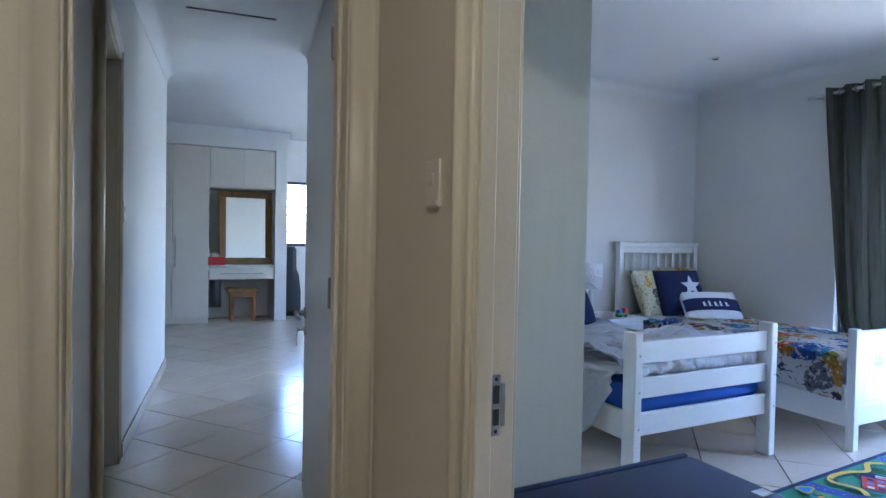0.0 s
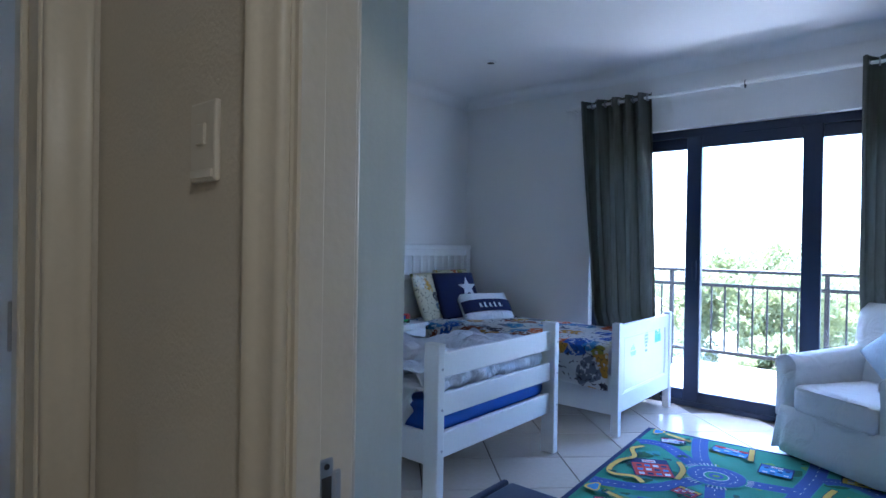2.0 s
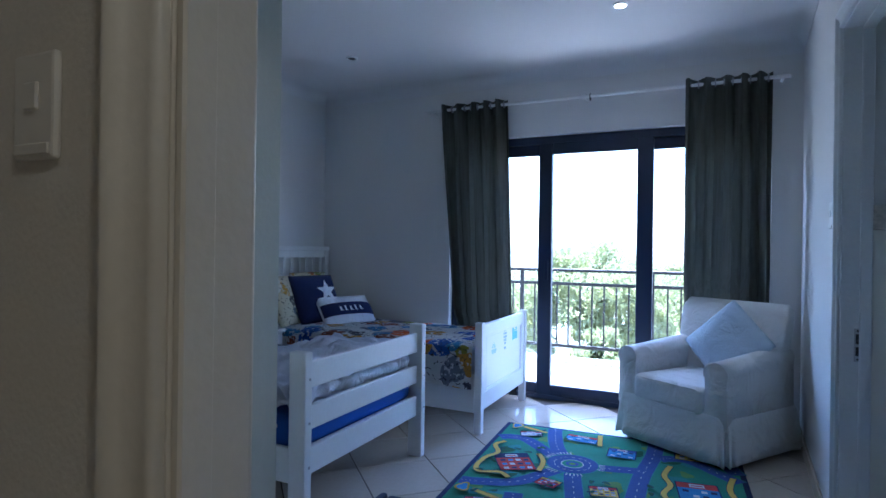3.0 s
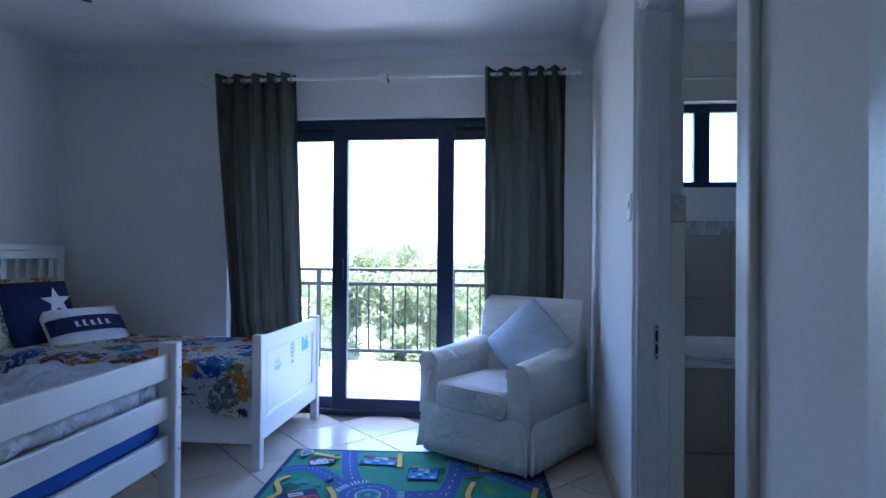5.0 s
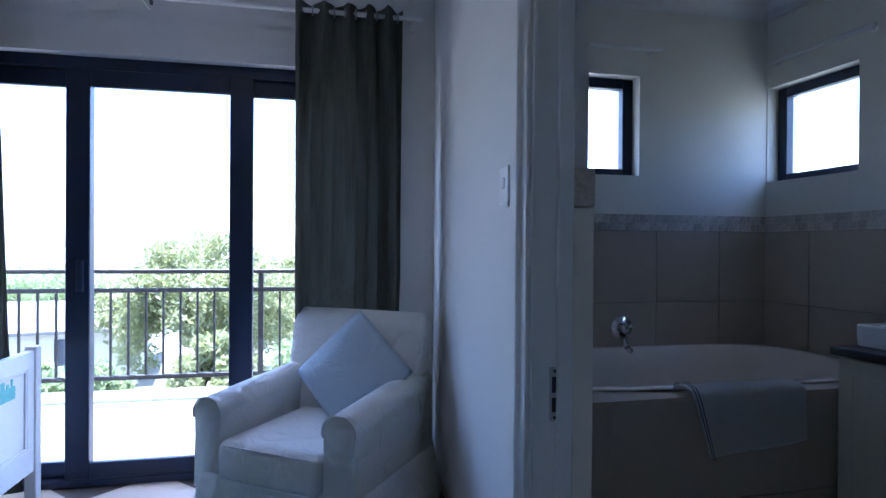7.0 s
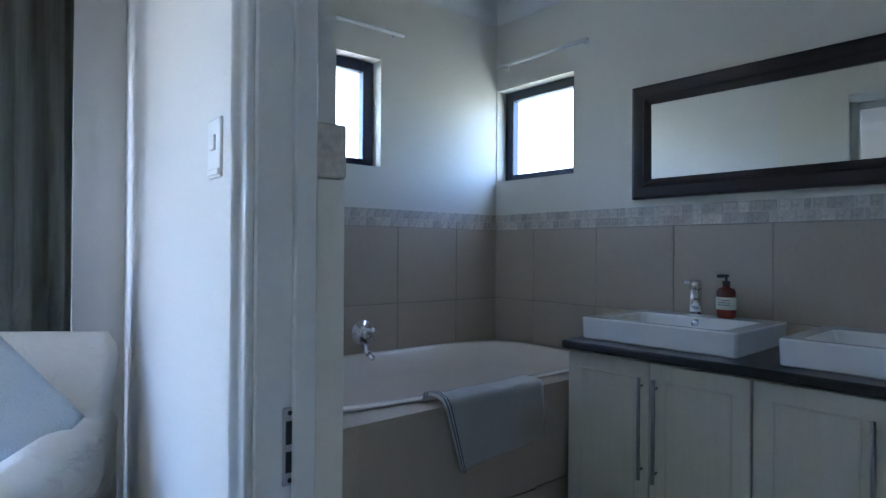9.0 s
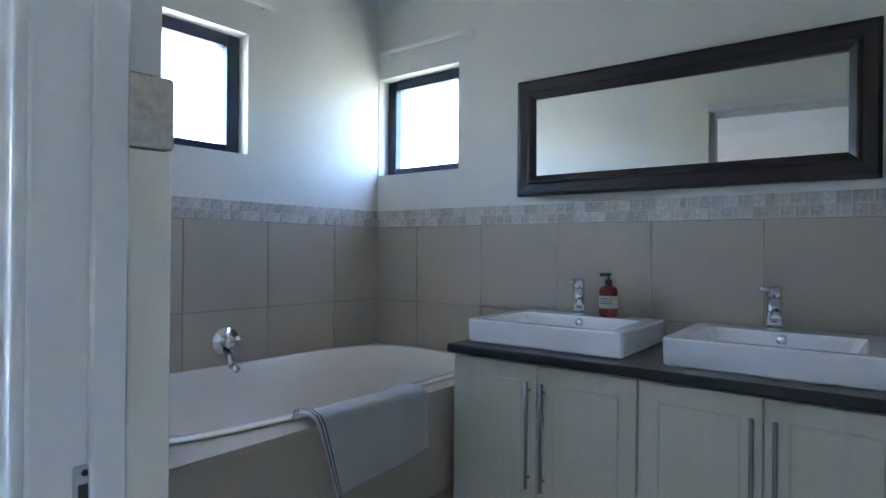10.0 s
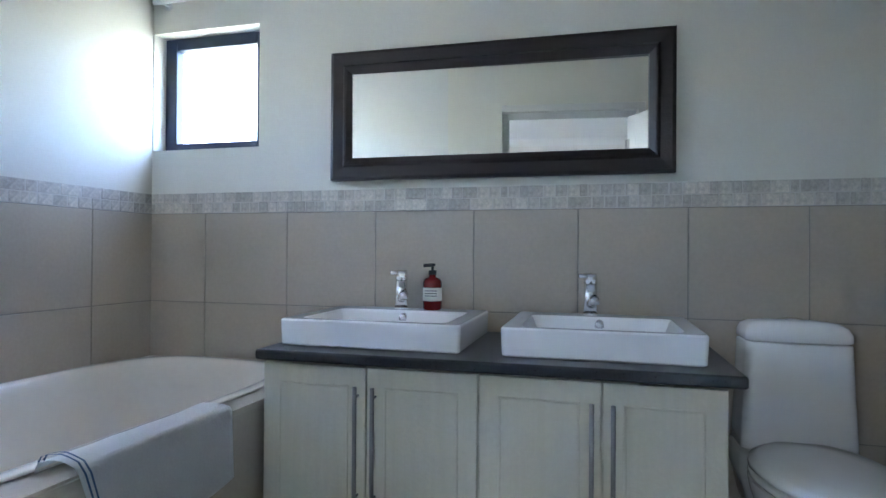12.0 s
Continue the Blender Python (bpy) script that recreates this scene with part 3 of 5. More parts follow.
# ---- sliding door and bathroom windows ----
def sliding_door():
    w = tagged(thing("window_1", "dark aluminium sliding glass door to the balcony", "sliding door"), kind="structure")
    x0, x1 = 5.80, 5.88
    part("outer_frame", B(x0, x1, 3.80, 3.86, 0, 2.09, 0.003), ALU, w)
    part("outer_frame", B(x0, x1, 1.49, 1.55, 0, 2.09, 0.003), ALU, w)
    part("outer_frame", B(x0, x1, 1.55, 3.80, 2.03, 2.09, 0.003), ALU, w)
    part("track", B(x0 - 0.01, x1, 1.55, 3.80, 0, 0.035, 0.003), ALU, w)
    for k, (a, b, x) in enumerate(((1.55, 2.36, 5.83), (2.24, 3.105, 5.795), (3.0, 3.80, 5.83))):
        s = part("sash", B(x, x + 0.035, a, a + 0.115, 0.035, 2.03, 0.004), ALU, w, "dark sliding sash")
        part("stile", B(x, x + 0.035, b - 0.108, b, 0.035, 2.03, 0.004), ALU, s)
        part("top_rail", B(x, x + 0.035, a + 0.115, b - 0.108, 1.945, 2.03, 0.004), ALU, s)
        part("bottom_rail", B(x, x + 0.035, a + 0.115, b - 0.108, 0.035, 0.115, 0.004), ALU, s)
        g = part("pane", B(x + 0.014, x + 0.020, a + 0.11, b - 0.10, 0.11, 1.95), GLASS, s, "clear glass pane")
        g.visible_shadow = False
    part("pull", B(5.775, 5.796, 3.02, 3.05, 0.95, 1.10, 0.004), ALU, w)
    return w


def bath_window(name, axis, p, lo, hi, z0, z1, mull):
    """An aluminium window whose frame's inner face lies at p."""
    w = tagged(thing(name, "small dark aluminium window", "window"), kind="structure")
    s = 1 if axis == "x" else -1

    def put(nm, a0, a1, d0, d1, c0, c1, m=ALU, parent=w):
        t0, t1 = sorted((p + s * d0, p + s * d1))
        o = part(nm, B(*((t0, t1, a0, a1) if axis == "x" else (a0, a1, t0, t1)), c0, c1, 0.003 if m is ALU else 0), m, parent)
        return o

    put("frame", lo, lo + 0.062, 0, 0.05, z0, z1), put("frame", hi - 0.062, hi, 0, 0.05, z0, z1)
    put("frame", lo + 0.062, hi - 0.062, 0, 0.05, z1 - 0.055, z1), put("frame", lo + 0.062, hi - 0.062, 0, 0.05, z0, z0 + 0.045)
    if mull:
        put("mullion", mull - 0.05, mull + 0.05, 0, 0.05, z0 + 0.045, z1 - 0.055)
    g = put("pane", lo + 0.045, hi - 0.045, 0.02, 0.026, z0 + 0.03, z1 - 0.045, GLASS)
    g.visible_shadow = False
    return w


sliding_door()
bath_window("window_2", "x", BE + 0.075, 0.165, 1.0, 1.582, 2.135, 0.61)
turned(bath_window("window_3", "y", BS - 0.075, 5.085, BE - 0.004, 1.568, 2.112, None), SOUTH)


def rod(name, a, b, r, label, drop):
    t = thing(name, label, "curtain rod")
    part("bar", T(a, b, r, 14), PLATE, t, "", True)
    for e, f in ((a, b), (b, a)):
        d = (Vector(f) - Vector(e)).normalized()
        q = Vector(e) + d * 0.04
        part("bracket", T(q, q + Vector(drop), 0.008, 10), PLATE, t)
        part("wall_plate", T(q + Vector(drop), q + Vector(drop) * 0.9, 0.02, 14), PLATE, t)
    return t


turned(rod("bathroom_rod", (5.60, BS + 0.05, 2.235), (4.97, BS + 0.05, 2.235), 0.011, "short white curtain rod over the bathroom window", (0, -0.05, 0)), SOUTH)
rod("bathroom_rod", (BE - 0.05, 1.0, 2.27), (BE - 0.05, 0.06, 2.27), 0.011, "short white curtain rod over the bathroom window", (0.05, 0, 0))
crod = rod("curtain_rod", (5.60, 1.40, 2.325), (5.60, 4.02, 2.325), 0.012, "thin white curtain rod above the sliding door", (0.14, 0, 0))
bm = bmesh.new()
tube(bm, (5.60, 2.70, 2.325), (5.60, 2.73, 2.325), 0.022, 16)
part("middle_bracket", bm, PLATE, crod)
part("middle_arm", T((5.60, 2.715, 2.325), (EX, 2.715, 2.325), 0.008, 10), PLATE, crod)
bm = bmesh.new()
for k in range(14):
    a0, a1 = (2 * math.pi * j / 14 for j in (k, k + 1))
    tube(bm, (5.60, 2.67 + 0.004 * k / 14, 2.315 + 0.026 * math.cos(a0)), (5.60 + 0.026 * (math.sin(a1)), 2.67, 2.315 + 0.026 * math.cos(a1)), 0.003, 6)
solo("curtain_ring", bm, DARK, "loose dark curtain ring on the rod", "curtain ring")


def curtain(name, top0, top1, bot0, bot1, z0, folds, label, squeeze=None):
    """Eyelet curtain in waves along y, hung from the rod at x = 5.60."""
    c = thing(name, label, "curtain")

    def fn(u, v):
        z = 2.365 + (z0 - 2.365) * v
        s = u + 0.012 * math.sin(9 * u + 3 * v)
        y = (top0 + (top1 - top0) * s) * (1 - v) + (bot0 + (bot1 - bot0) * s) * v
        amp = 0.044 * (1 - 0.2 * v) + 0.012 * math.sin(5 * u + 2)
        x = 5.60 + amp * math.sin(2 * math.pi * folds * u + 0.9 * math.sin(2.4 * v + 4 * u)) + 0.012 * noise.noise(Vector((u * 7, v * 3, 1)))
        if squeeze and z < squeeze:
            k = min(1.0, (squeeze - z) / 0.25)
            x = x * (1 - k) + (5.70 + 0.2 * (x - 5.60)) * k
        y += 0.012 * math.sin(2 * math.pi * folds * u * 2) * (0.4 + v)
        return (x, y, z)

    cl = part("cloth", sheet(fn, folds * 16, 40, 0.004), CURT, c, "", True)
    for k in range(folds * 2):
        u = (k + 0.5) / (folds * 2)
        y = top0 + (top1 - top0) * u
        part("eyelet", T((5.60, y - 0.004, 2.325), (5.60, y + 0.004, 2.325), 0.025, 16), STEEL, c, "", True)
    return c


curtain("curtain", 3.31, 3.87, 3.24, 3.70, 0.03, 5, "dark green-grey eyelet curtain drawn aside behind the bed", 0.68)
curtain("curtain", 1.50, 2.02, 1.49, 2.03, 0.03, 5, "dark green-grey eyelet curtain drawn aside behind the armchair", 1.02)


# ---- downlights ----
def downlight(x, y, lit):
    d = thing("downlight", ("lit" if lit else "unlit") + " recessed ceiling downlight with white rim", "downlight", (x, y, CZ))
    part("rim", lathe([(0.045, 0.0), (0.045, -0.006), (0.034, -0.009), (0.030, -0.004), (0.030, 0.0)], 24), PLATE, d, "", True)
    part("lens", lathe([(0.028, -0.001), (0.028, -0.005), (0.01, -0.006)], 20), LAMPG if lit else DARK, d, "glowing lens" if lit else "dark lens")
    return d


def hall_light(x, y, watts):
    """A lit downlight in the hall with its lamp just under the lens."""
    d = downlight(x, y, True)
    data = bpy.data.lights.new("hall_lamp", "SPOT")
    data.energy, data.color, data.spot_size, data.spot_blend, data.shadow_soft_size = watts, (1.0, 0.84, 0.58), radians(176), 0.25, 0.10
    o = new("hall_lamp", data)
    o.matrix_world = look((x, y, CZ - 0.02), (x, y, 0))
    return d


hall_light(0.9, 0.7, 2.85)
downlight(4.90, 4.30, False)
downlight(4.74, 2.34, True)
downlight(3.45, 3.5, True)


# ---- balcony and the world outside ----
struct("balcony_slab", B(5.96, 7.80, -1.5, 6.5, -0.30, -0.055), EXTW, "balcony slab edge")


def railing():
    r = thing("balcony_railing", "dark bronze painted steel balcony railing", "railing", (7.62, 0, -0.05))
    for y in (-0.4, 1.0, 2.4, 3.8, 5.2, 6.4):
        part("post", B(-0.02, 0.02, y - 0.02, y + 0.02, 0, 1.0, 0.002), RAILM, r)
    part("handrail", B(-0.03, 0.03, -0.5, 6.45, 1.0, 1.035, 0.006), RAILM, r)
    part("upper_rail", B(-0.018, 0.018, -0.5, 6.45, 0.85, 0.885, 0.003), RAILM, r)
    part("lower_rail", B(-0.018, 0.018, -0.5, 6.45, 0.165, 0.20, 0.003), RAILM, r)
    me = None
    y = -0.3
    while y < 6.35:
        if min(abs(y - p) for p in (-0.4, 1.0, 2.4, 3.8, 5.2, 6.4)) > 0.05:
            if me is None:
                me = mesh_of("baluster", B(-0.008, 0.008, -0.008, 0.008, 0.2, 0.85), RAILM)
            o = new("baluster", me)
            o.parent, o.location = r, (0, y, 0)
        y += 0.1275
    return r


railing()
struct("ground", B(-400, 900, -700, 700, -4.2, -3.2), GREENM, "sunlit ground below the balcony")


def tree(name, x, y, base, height, crown, n, leaf, label, seed):
    rnd = random.Random(seed)
    t = thing(name, label, "tree", (x, y, base))
    bm = bmesh.new()
    tube(bm, (0, 0, 0), (0.1, 0.05, height * 0.5), 0.16, 10, 0.10)
    limbs = []
    for k in range(9):
        a, s = rnd.uniform(0, 6.28), rnd.uniform(0.25, 0.5) * height
        e = Vector((math.cos(a) * crown * rnd.uniform(0.4, 0.8), math.sin(a) * crown * rnd.uniform(0.4, 0.8), height * rnd.uniform(0.55, 0.9)))
        tube(bm, (0.06, 0.03, s), e, 0.06, 7, 0.015)
        limbs.append(e)
    part("trunk", bm, BARK, t)
    vs, fs = [], []
    clumps = []
    for k in range(90):
        a, q = rnd.uniform(0, 6.28), math.sqrt(rnd.uniform(0, 1))
        top = height * (0.94 - 0.30 * q * q)
        z = top - (top - 0.30 * height) * rnd.uniform(0, 1) ** 1.6
        clumps.append((Vector((math.cos(a) * q * crown, math.sin(a) * q * crown, z)), rnd.uniform(0.14, 0.27) * crown))
    for k in range(n):
        c, r = rnd.choice(clumps)
        d = Vector((rnd.gauss(0, 1), rnd.gauss(0, 1), rnd.gauss(0, 0.75))).normalized() * r * rnd.uniform(0.5, 1.08)
        p = c + d
        q = Euler((rnd.uniform(-1.2, 1.2), rnd.uniform(-1.2, 1.2), rnd.uniform(0, 6.28))).to_matrix()
        s = rnd.uniform(0.03, 0.075)
        i = len(vs)
        for u, v, w in ((-1.6, 0, -0.2), (0, -0.6, 0.15), (1.6, 0, -0.2), (0, 0.6, 0.15)):
            vs.append(p + q @ Vector((u, v, w)) * s)
        fs.append((i, i + 1, i + 2, i + 3))
    me = bpy.data.meshes.new("crown")
    me.from_pydata(vs, [], fs)
    me.materials.append(leaf)
    o = new("crown", me)
    o.parent = t
    return t


tree("tree", 19.8, 5.2, -3.2, 4.75, 2.5, 26000, LEAF, "leafy green domed tree in full sun beyond the balcony", 3)
tree("tree", 24.0, 2.6, -3.2, 4.2, 1.7, 12000, LEAF, "leafy green tree beyond the balcony", 5)
tree("tree", 27.0, 12.5, -3.2, 3.6, 2.2, 12000, LEAF2, "pale green tree beyond the balcony", 6)
tree("shrub", 15.2, 4.1, -3.2, 2.6, 0.9, 9000, LEAF, "dark garden shrub below the balcony", 9)
tree("shrub", 13.6, 2.2, -3.2, 2.7, 1.1, 9000, LEAF2, "pale garden shrub below the balcony", 10)
tree("shrub", 15.4, 7.0, -3.2, 2.1, 1.1, 8000, LEAF2, "pale garden shrub below the balcony", 8)


def house():
    """A low neighbouring house with a shallow pitched roof."""
    h = thing("neighbour_house", "white neighbouring house with a grey pitched roof", "house", (24.0, 11.4, -3.2), 12)
    part("wall", B(-2.5, 2.5, -3.2, 3.2, 0, 1.75), EXTW, h, "white plastered wall")
    bm = bmesh.new()
    extrude(bm, [(-2.9, 1.70), (-2.9, 1.80), (0, 2.45), (2.9, 1.80), (2.9, 1.70), (0, 2.33)], (0, -3.5, 0), (0, 3.5, 0))
    part("roof", bm, ROOFM, h, "grey pitched roof")
    for y in (-2.0, 0.6):
        w = part("window", B(-2.54, -2.46, y, y + 1.0, 0.7, 1.5, 0.01), ALU, h)
        part("pane", B(-2.55, -2.535, y + 0.06, y + 0.94, 0.76, 1.44), GLASS, w)
    return h


house()


# ---- bedroom: beds ----
def bed_a():
    """Slatted-foot bed; foot at y = 3.32."""
    b = thing("slatted_bed", "white painted wooden bed with a three-rail footboard", "bed", (3.19, 3.32, 0))
    W, L = 1.07, 1.80

    def post(x0, y0, h):
        bm = B(x0, x0 + 0.048, y0, y0 + 0.085, 0, h, 0.006, 2)
        return part("post", bm, BEDW, b)

    for x in (0, W - 0.048):
        p = post(x, 0, 0.752)
        for z in (0.64, 0.46, 0.28):
            part("bolt", T((x + 0.03, -0.002, z), (x + 0.03, 0.004, z), 0.006, 10), STEEL, p)
        post(x, L - 0.085, 1.15)
    for z0, z1 in ((0.592, 0.702), (0.418, 0.52), (0.232, 0.345)):
        part("foot_rail", B(0.046, W - 0.046, 0.03, 0.055, z0, z1, 0.005, 2), BEDW, b)
    for z0, z1 in ((0.98, 1.11), (0.78, 0.90), (0.58, 0.70), (0.232, 0.345)):
        part("head_rail", B(0.046, W - 0.046, L - 0.055, L - 0.03, z0, z1, 0.005, 2), BEDW, b)
    for x in (0.012, W - 0.037):
        part("side_rail", B(x, x + 0.025, 0.08, L - 0.08, 0.205, 0.35, 0.004), BEDW, b)
    part("slat_base", B(0.04, W - 0.04, 0.06, L - 0.06, 0.30, 0.325), BEDW, b)
    return b


bed_a()
solo("mattress", B(3.235, 4.215, 3.385, 5.06, 0.326, 0.47, 0.04, 3), BLUE, "mattress in a bright blue fitted sheet", "mattress", True)


def drape_a(u, v):
    """Rumpled white duvet over the slatted bed, hanging down its open side."""
    s = u * 1.62
    y = 3.40 + 1.62 * v
    n1 = 0.035 * noise.noise(Vector((u * 5, v * 7, 3.1))) + 0.03 * abs(noise.noise(Vector((u * 9 + v * 4, v * 8, 4)))) + 0.008 * noise.noise(Vector((u * 22, v * 25, 4)))
    if s < 0.42:
        d = 0.42 - s
        low = 0.20 + 0.03 * math.sin(9 * v + 0.8) + 0.11 * math.exp(-((v - 0.15) / 0.08) ** 2) - 0.14 * max(0.0, 0.07 - v) / 0.07
        return (3.135 + 0.02 * math.sin(14 * v) * d - 0.03 * d, y + n1, 0.56 - d * low / 0.42 * 1.15)
    x = 3.16 + (s - 0.42)
    x = min(x, 4.24)
    return (x, y, 0.545 + n1 + 0.02 * math.sin(3 * x))


solo("duvet", sheet(drape_a, 60, 60, 0.03), SHEET, "rumpled white duvet hanging over the bed's side", "duvet", True)


def fold_a(u, v):
    x = 3.22 + 0.99 * u
    y = 3.40 + 0.62 * v
    z = 0.585 + 0.035 * noise.noise(Vector((u * 4, v * 4, 8))) + 0.04 * abs(noise.noise(Vector((u * 6 + 3 * v, v * 6 - u * 2, 5)))) + 0.008 * noise.noise(Vector((u * 24, v * 18, 5))) + 0.03 * math.sin(3.1 * v) + 0.035 * u - 0.13 * max(0, 0.12 - v) / 0.12
    return (x, y, z)


solo("folded_blanket", sheet(fold_a, 60, 36, 0.04), LILAC, "pale lilac-grey blanket folded over the bed's foot", "blanket", True)


def roll_a(u, v):
    a = 2 * math.pi * v
    x = 3.25 + 0.93 * u
    r = 0.046 + 0.016 * noise.noise(Vector((u * 12, v * 4, 5))) + 0.006 * noise.noise(Vector((u * 40, v * 6, 2)))
    return (x, 3.43 + r * math.cos(a), 0.545 + 0.02 * math.sin(6 * u) * 0.4 + r * math.sin(a))


solo("sheet_fold", sheet(roll_a, 120, 22), LILAC, "satin sheet edge tucked at the bed's foot", "sheet", True)
bm = pillow(0.62, 0.42, 0.15)
bmesh.ops.transform(bm, matrix=pose(3.56, 4.86, 0.70, 40, 0, 0), verts=bm.verts[:])
solo("pillow", bm, SHEET, "white pillow on the slatted bed", "pillow", True)


def bed_b():
    b = thing("panel_bed", "white painted bed with panelled footboard and slatted headboard", "bed", (4.73, 3.16, 0))
    W, L = 0.97, 1.97
    for x in (0, W - 0.05):
        part("foot_post", B(x, x + 0.05, 0, 0.05, 0, 0.712, 0.005, 2), BEDW, b)
        part("head_post", B(x, x + 0.05, L - 0.05, L, 0, 1.19, 0.005, 2), BEDW, b)
    part("foot_panel", B(0.05, W - 0.05, 0.018, 0.032, 0.20, 0.68), BEDW, b, "flat white footboard panel with small stickers")
    part("foot_top_rail", B(0.049, W - 0.049, 0.008, 0.044, 0.615, 0.695, 0.005, 2), BEDW, b)
    part("foot_low_rail", B(0.049, W - 0.049, 0.008, 0.044, 0.145, 0.26, 0.005, 2), BEDW, b)
    for x in (0.049, W - 0.109):
        part("foot_stile", B(x, x + 0.06, 0.009, 0.043, 0.255, 0.62, 0.004), BEDW, b)
    bm = bmesh.new()
    for a0, a1, c0, c1 in ((0.109, W - 0.109, 0.605, 0.617), (0.109, W - 0.109, 0.258, 0.270), (0.107, 0.119, 0.265, 0.61), (W - 0.119, W - 0.107, 0.265, 0.61)):
        box(bm, a0, a1, 0.010, 0.02, c0, c1, 0.003)
    part("panel_moulding", bm, BEDW, b)
    for x in (0.008, W - 0.033):
        part("side_rail", B(x, x + 0.025, 0.05, L - 0.05, 0.132, 0.38, 0.004), BEDW, b)
    part("slat_base", B(0.035, W - 0.035, 0.06, L - 0.06, 0.30, 0.325), BEDW, b)
    part("head_cap", B(-0.005, W + 0.005, L - 0.055, L + 0.003, 1.15, 1.19, 0.006, 2), BEDW, b)
    part("head_top_rail", B(0.05, W - 0.05, L - 0.04, L - 0.012, 1.09, 1.15, 0.004), BEDW, b)
    part("head_mid_rail", B(0.05, W - 0.05, L - 0.042, L - 0.01, 0.88, 0.94, 0.004), BEDW, b)
    part("head_panel", B(0.05, W - 0.05, L - 0.034, L - 0.018, 0.40, 0.885), BEDW, b)
    n = 9
    for k in range(n):
        x = 0.05 + (W - 0.1) * (k + 0.5) / n
        part("head_slat", B(x - 0.017, x + 0.017, L - 0.033, L - 0.019, 0.935, 1.095, 0.003), BEDW, b)
    for x, z, hue, kind in ((0.27, 0.54, (0.48, 0.66, 0.76), 0), (0.50, 0.555, (0.36, 0.47, 0.54), 1), (0.72, 0.555, (0.18, 0.54, 0.50), 2)):
        bm = bmesh.new()
        if kind == 0:
            for pts in ([(-0.045, -0.03), (0.045, -0.03), (0.03, -0.055), (-0.03, -0.055)], [(-0.005, -0.025), (0.03, -0.022), (0.0, 0.012)], [(-0.012, -0.022), (-0.04, -0.02), (-0.012, 0.008)]):
                bm.faces.new([bm.verts.new((x + p, 0.0168, z + q)) for p, q in pts])
        elif kind == 1:
            for w, q in ((0.03, 0.045), (0.05, 0.025), (0.055, 0.005), (0.045, -0.015), (0.025, -0.035), (0.035, -0.065)):
                box(bm, x - w / 2, x + w / 2, 0.0165, 0.018, z + q - 0.007, z + q + 0.007)
        else:
            for a0, a1, c0, c1 in ((-0.05, 0.05, -0.035, 0.012), (-0.048, -0.02, 0.012, 0.04), (0.02, 0.034, 0.012, 0.05), (-0.01, 0.008, 0.012, 0.028)):
                box(bm, x + a0, x + a1, 0.0165, 0.018, z + c0, z + c1)
        for v in bm.verts:
            v.co.x, v.co.z = x + (v.co.x - x) * 1.15, z + (v.co.z - z) * 1.15
        part("sticker", bm, mat("sticker_ink", hue, 0.6, 0.15, 30, 90, 0.0), b, "small faded boat sticker")
    return b


bed_b()
solo("mattress", B(4.77, 5.655, 3.24, 5.06, 0.326, 0.52, 0.04, 3), SHEET, "white mattress on the panelled bed", "mattress", True)


def cover_b(u, v):
    """Printed bedspread laid over the mattress, its long side hanging."""
    y = 3.222 + 1.768 * v
    s = u * 1.22
    nz = 0.012 * noise.noise(Vector((u * 7, v * 9, 2))) + 0.004 * noise.noise(Vector((u * 22, v * 22, 2)))
    hang = 0.30 + 0.012 * math.sin(11 * v)
    if v < 0.30:
        hang = 0.26 + 0.03 * (1 - v / 0.30)
    if s < 0.33:
        d = (0.33 - s) / 0.33
        return (4.712 - 0.018 * math.sin(9 * v) * d + nz, y, 0.555 - 0.02 * (1 - d) - d * hang + 0.02)
    k = min((s - 0.33) / 0.10, 1)
    return (4.712 + (s - 0.33), y, 0.55 + 0.012 * math.sin(k * 1.57) + nz + 0.012 * math.sin(math.pi * (s - 0.33) / 0.89))


solo("bedspread", sheet(cover_b, 60, 80, 0.012), PRINT, "white bedspread printed with colourful animals over the panelled bed", "bedspread", True)


def put_pillow(name, bm, m, material, label, category="cushion"):
    bmesh.ops.transform(bm, matrix=m, verts=bm.verts[:])
    return solo(name, bm, material, label, category, True)


put_pillow("cushion", pillow(0.40, 0.36, 0.13), pose(4.0, 4.80, 0.70, 62, 0, 10), NAVY, "navy cushion on the slatted bed beside the lamp")
put_pillow("cushion", pillow(0.45, 0.45, 0.14), pose(4.98, 4.93, 0.735, 68, 0, 8), PRINT2, "ochre animal printed cushion against the headboard")
put_pillow("cushion", pillow(0.45, 0.45, 0.13), pose(5.34, 4.98, 0.745, 74, 0, -4), PRINT2, "ochre animal printed cushion behind the others")
star = thing("cushion", "navy cushion with a white star, leaning on the others", "cushion", (5.24, 4.80, 0.775))
star.matrix_world = pose(5.17, 4.80, 0.745, 64, 0, -14)
part("cover", pillow(0.44, 0.44, 0.14), NAVY, star, "", True)
bm = bmesh.new()
pts = []
for k in range(10):
    r = 0.10 if k % 2 == 0 else 0.042
    pts.append((0.07 + r * math.sin(k * math.pi / 5), 0.05 + r * math.cos(k * math.pi / 5)))
lo = [bm.verts.new((x, y, 0.071)) for x, y in pts]
c = bm.verts.new((0.07, 0.05, 0.073))
for k in range(10):
    bm.faces.new((lo[k], lo[(k + 1) % 10], c))
part("star_print", bm, SHEET, star, "white star print")
band = thing("cushion", "white oblong cushion with a navy band and white lettering", "cushion", (5.40, 4.58, 0.675))
band.matrix_world = pose(5.29, 4.59, 0.655, 50, 0, -22)
part("cover", pillow(0.50, 0.30, 0.13), SHEET, band, "", True)
bm = bmesh.new()
N = 20
rows = []
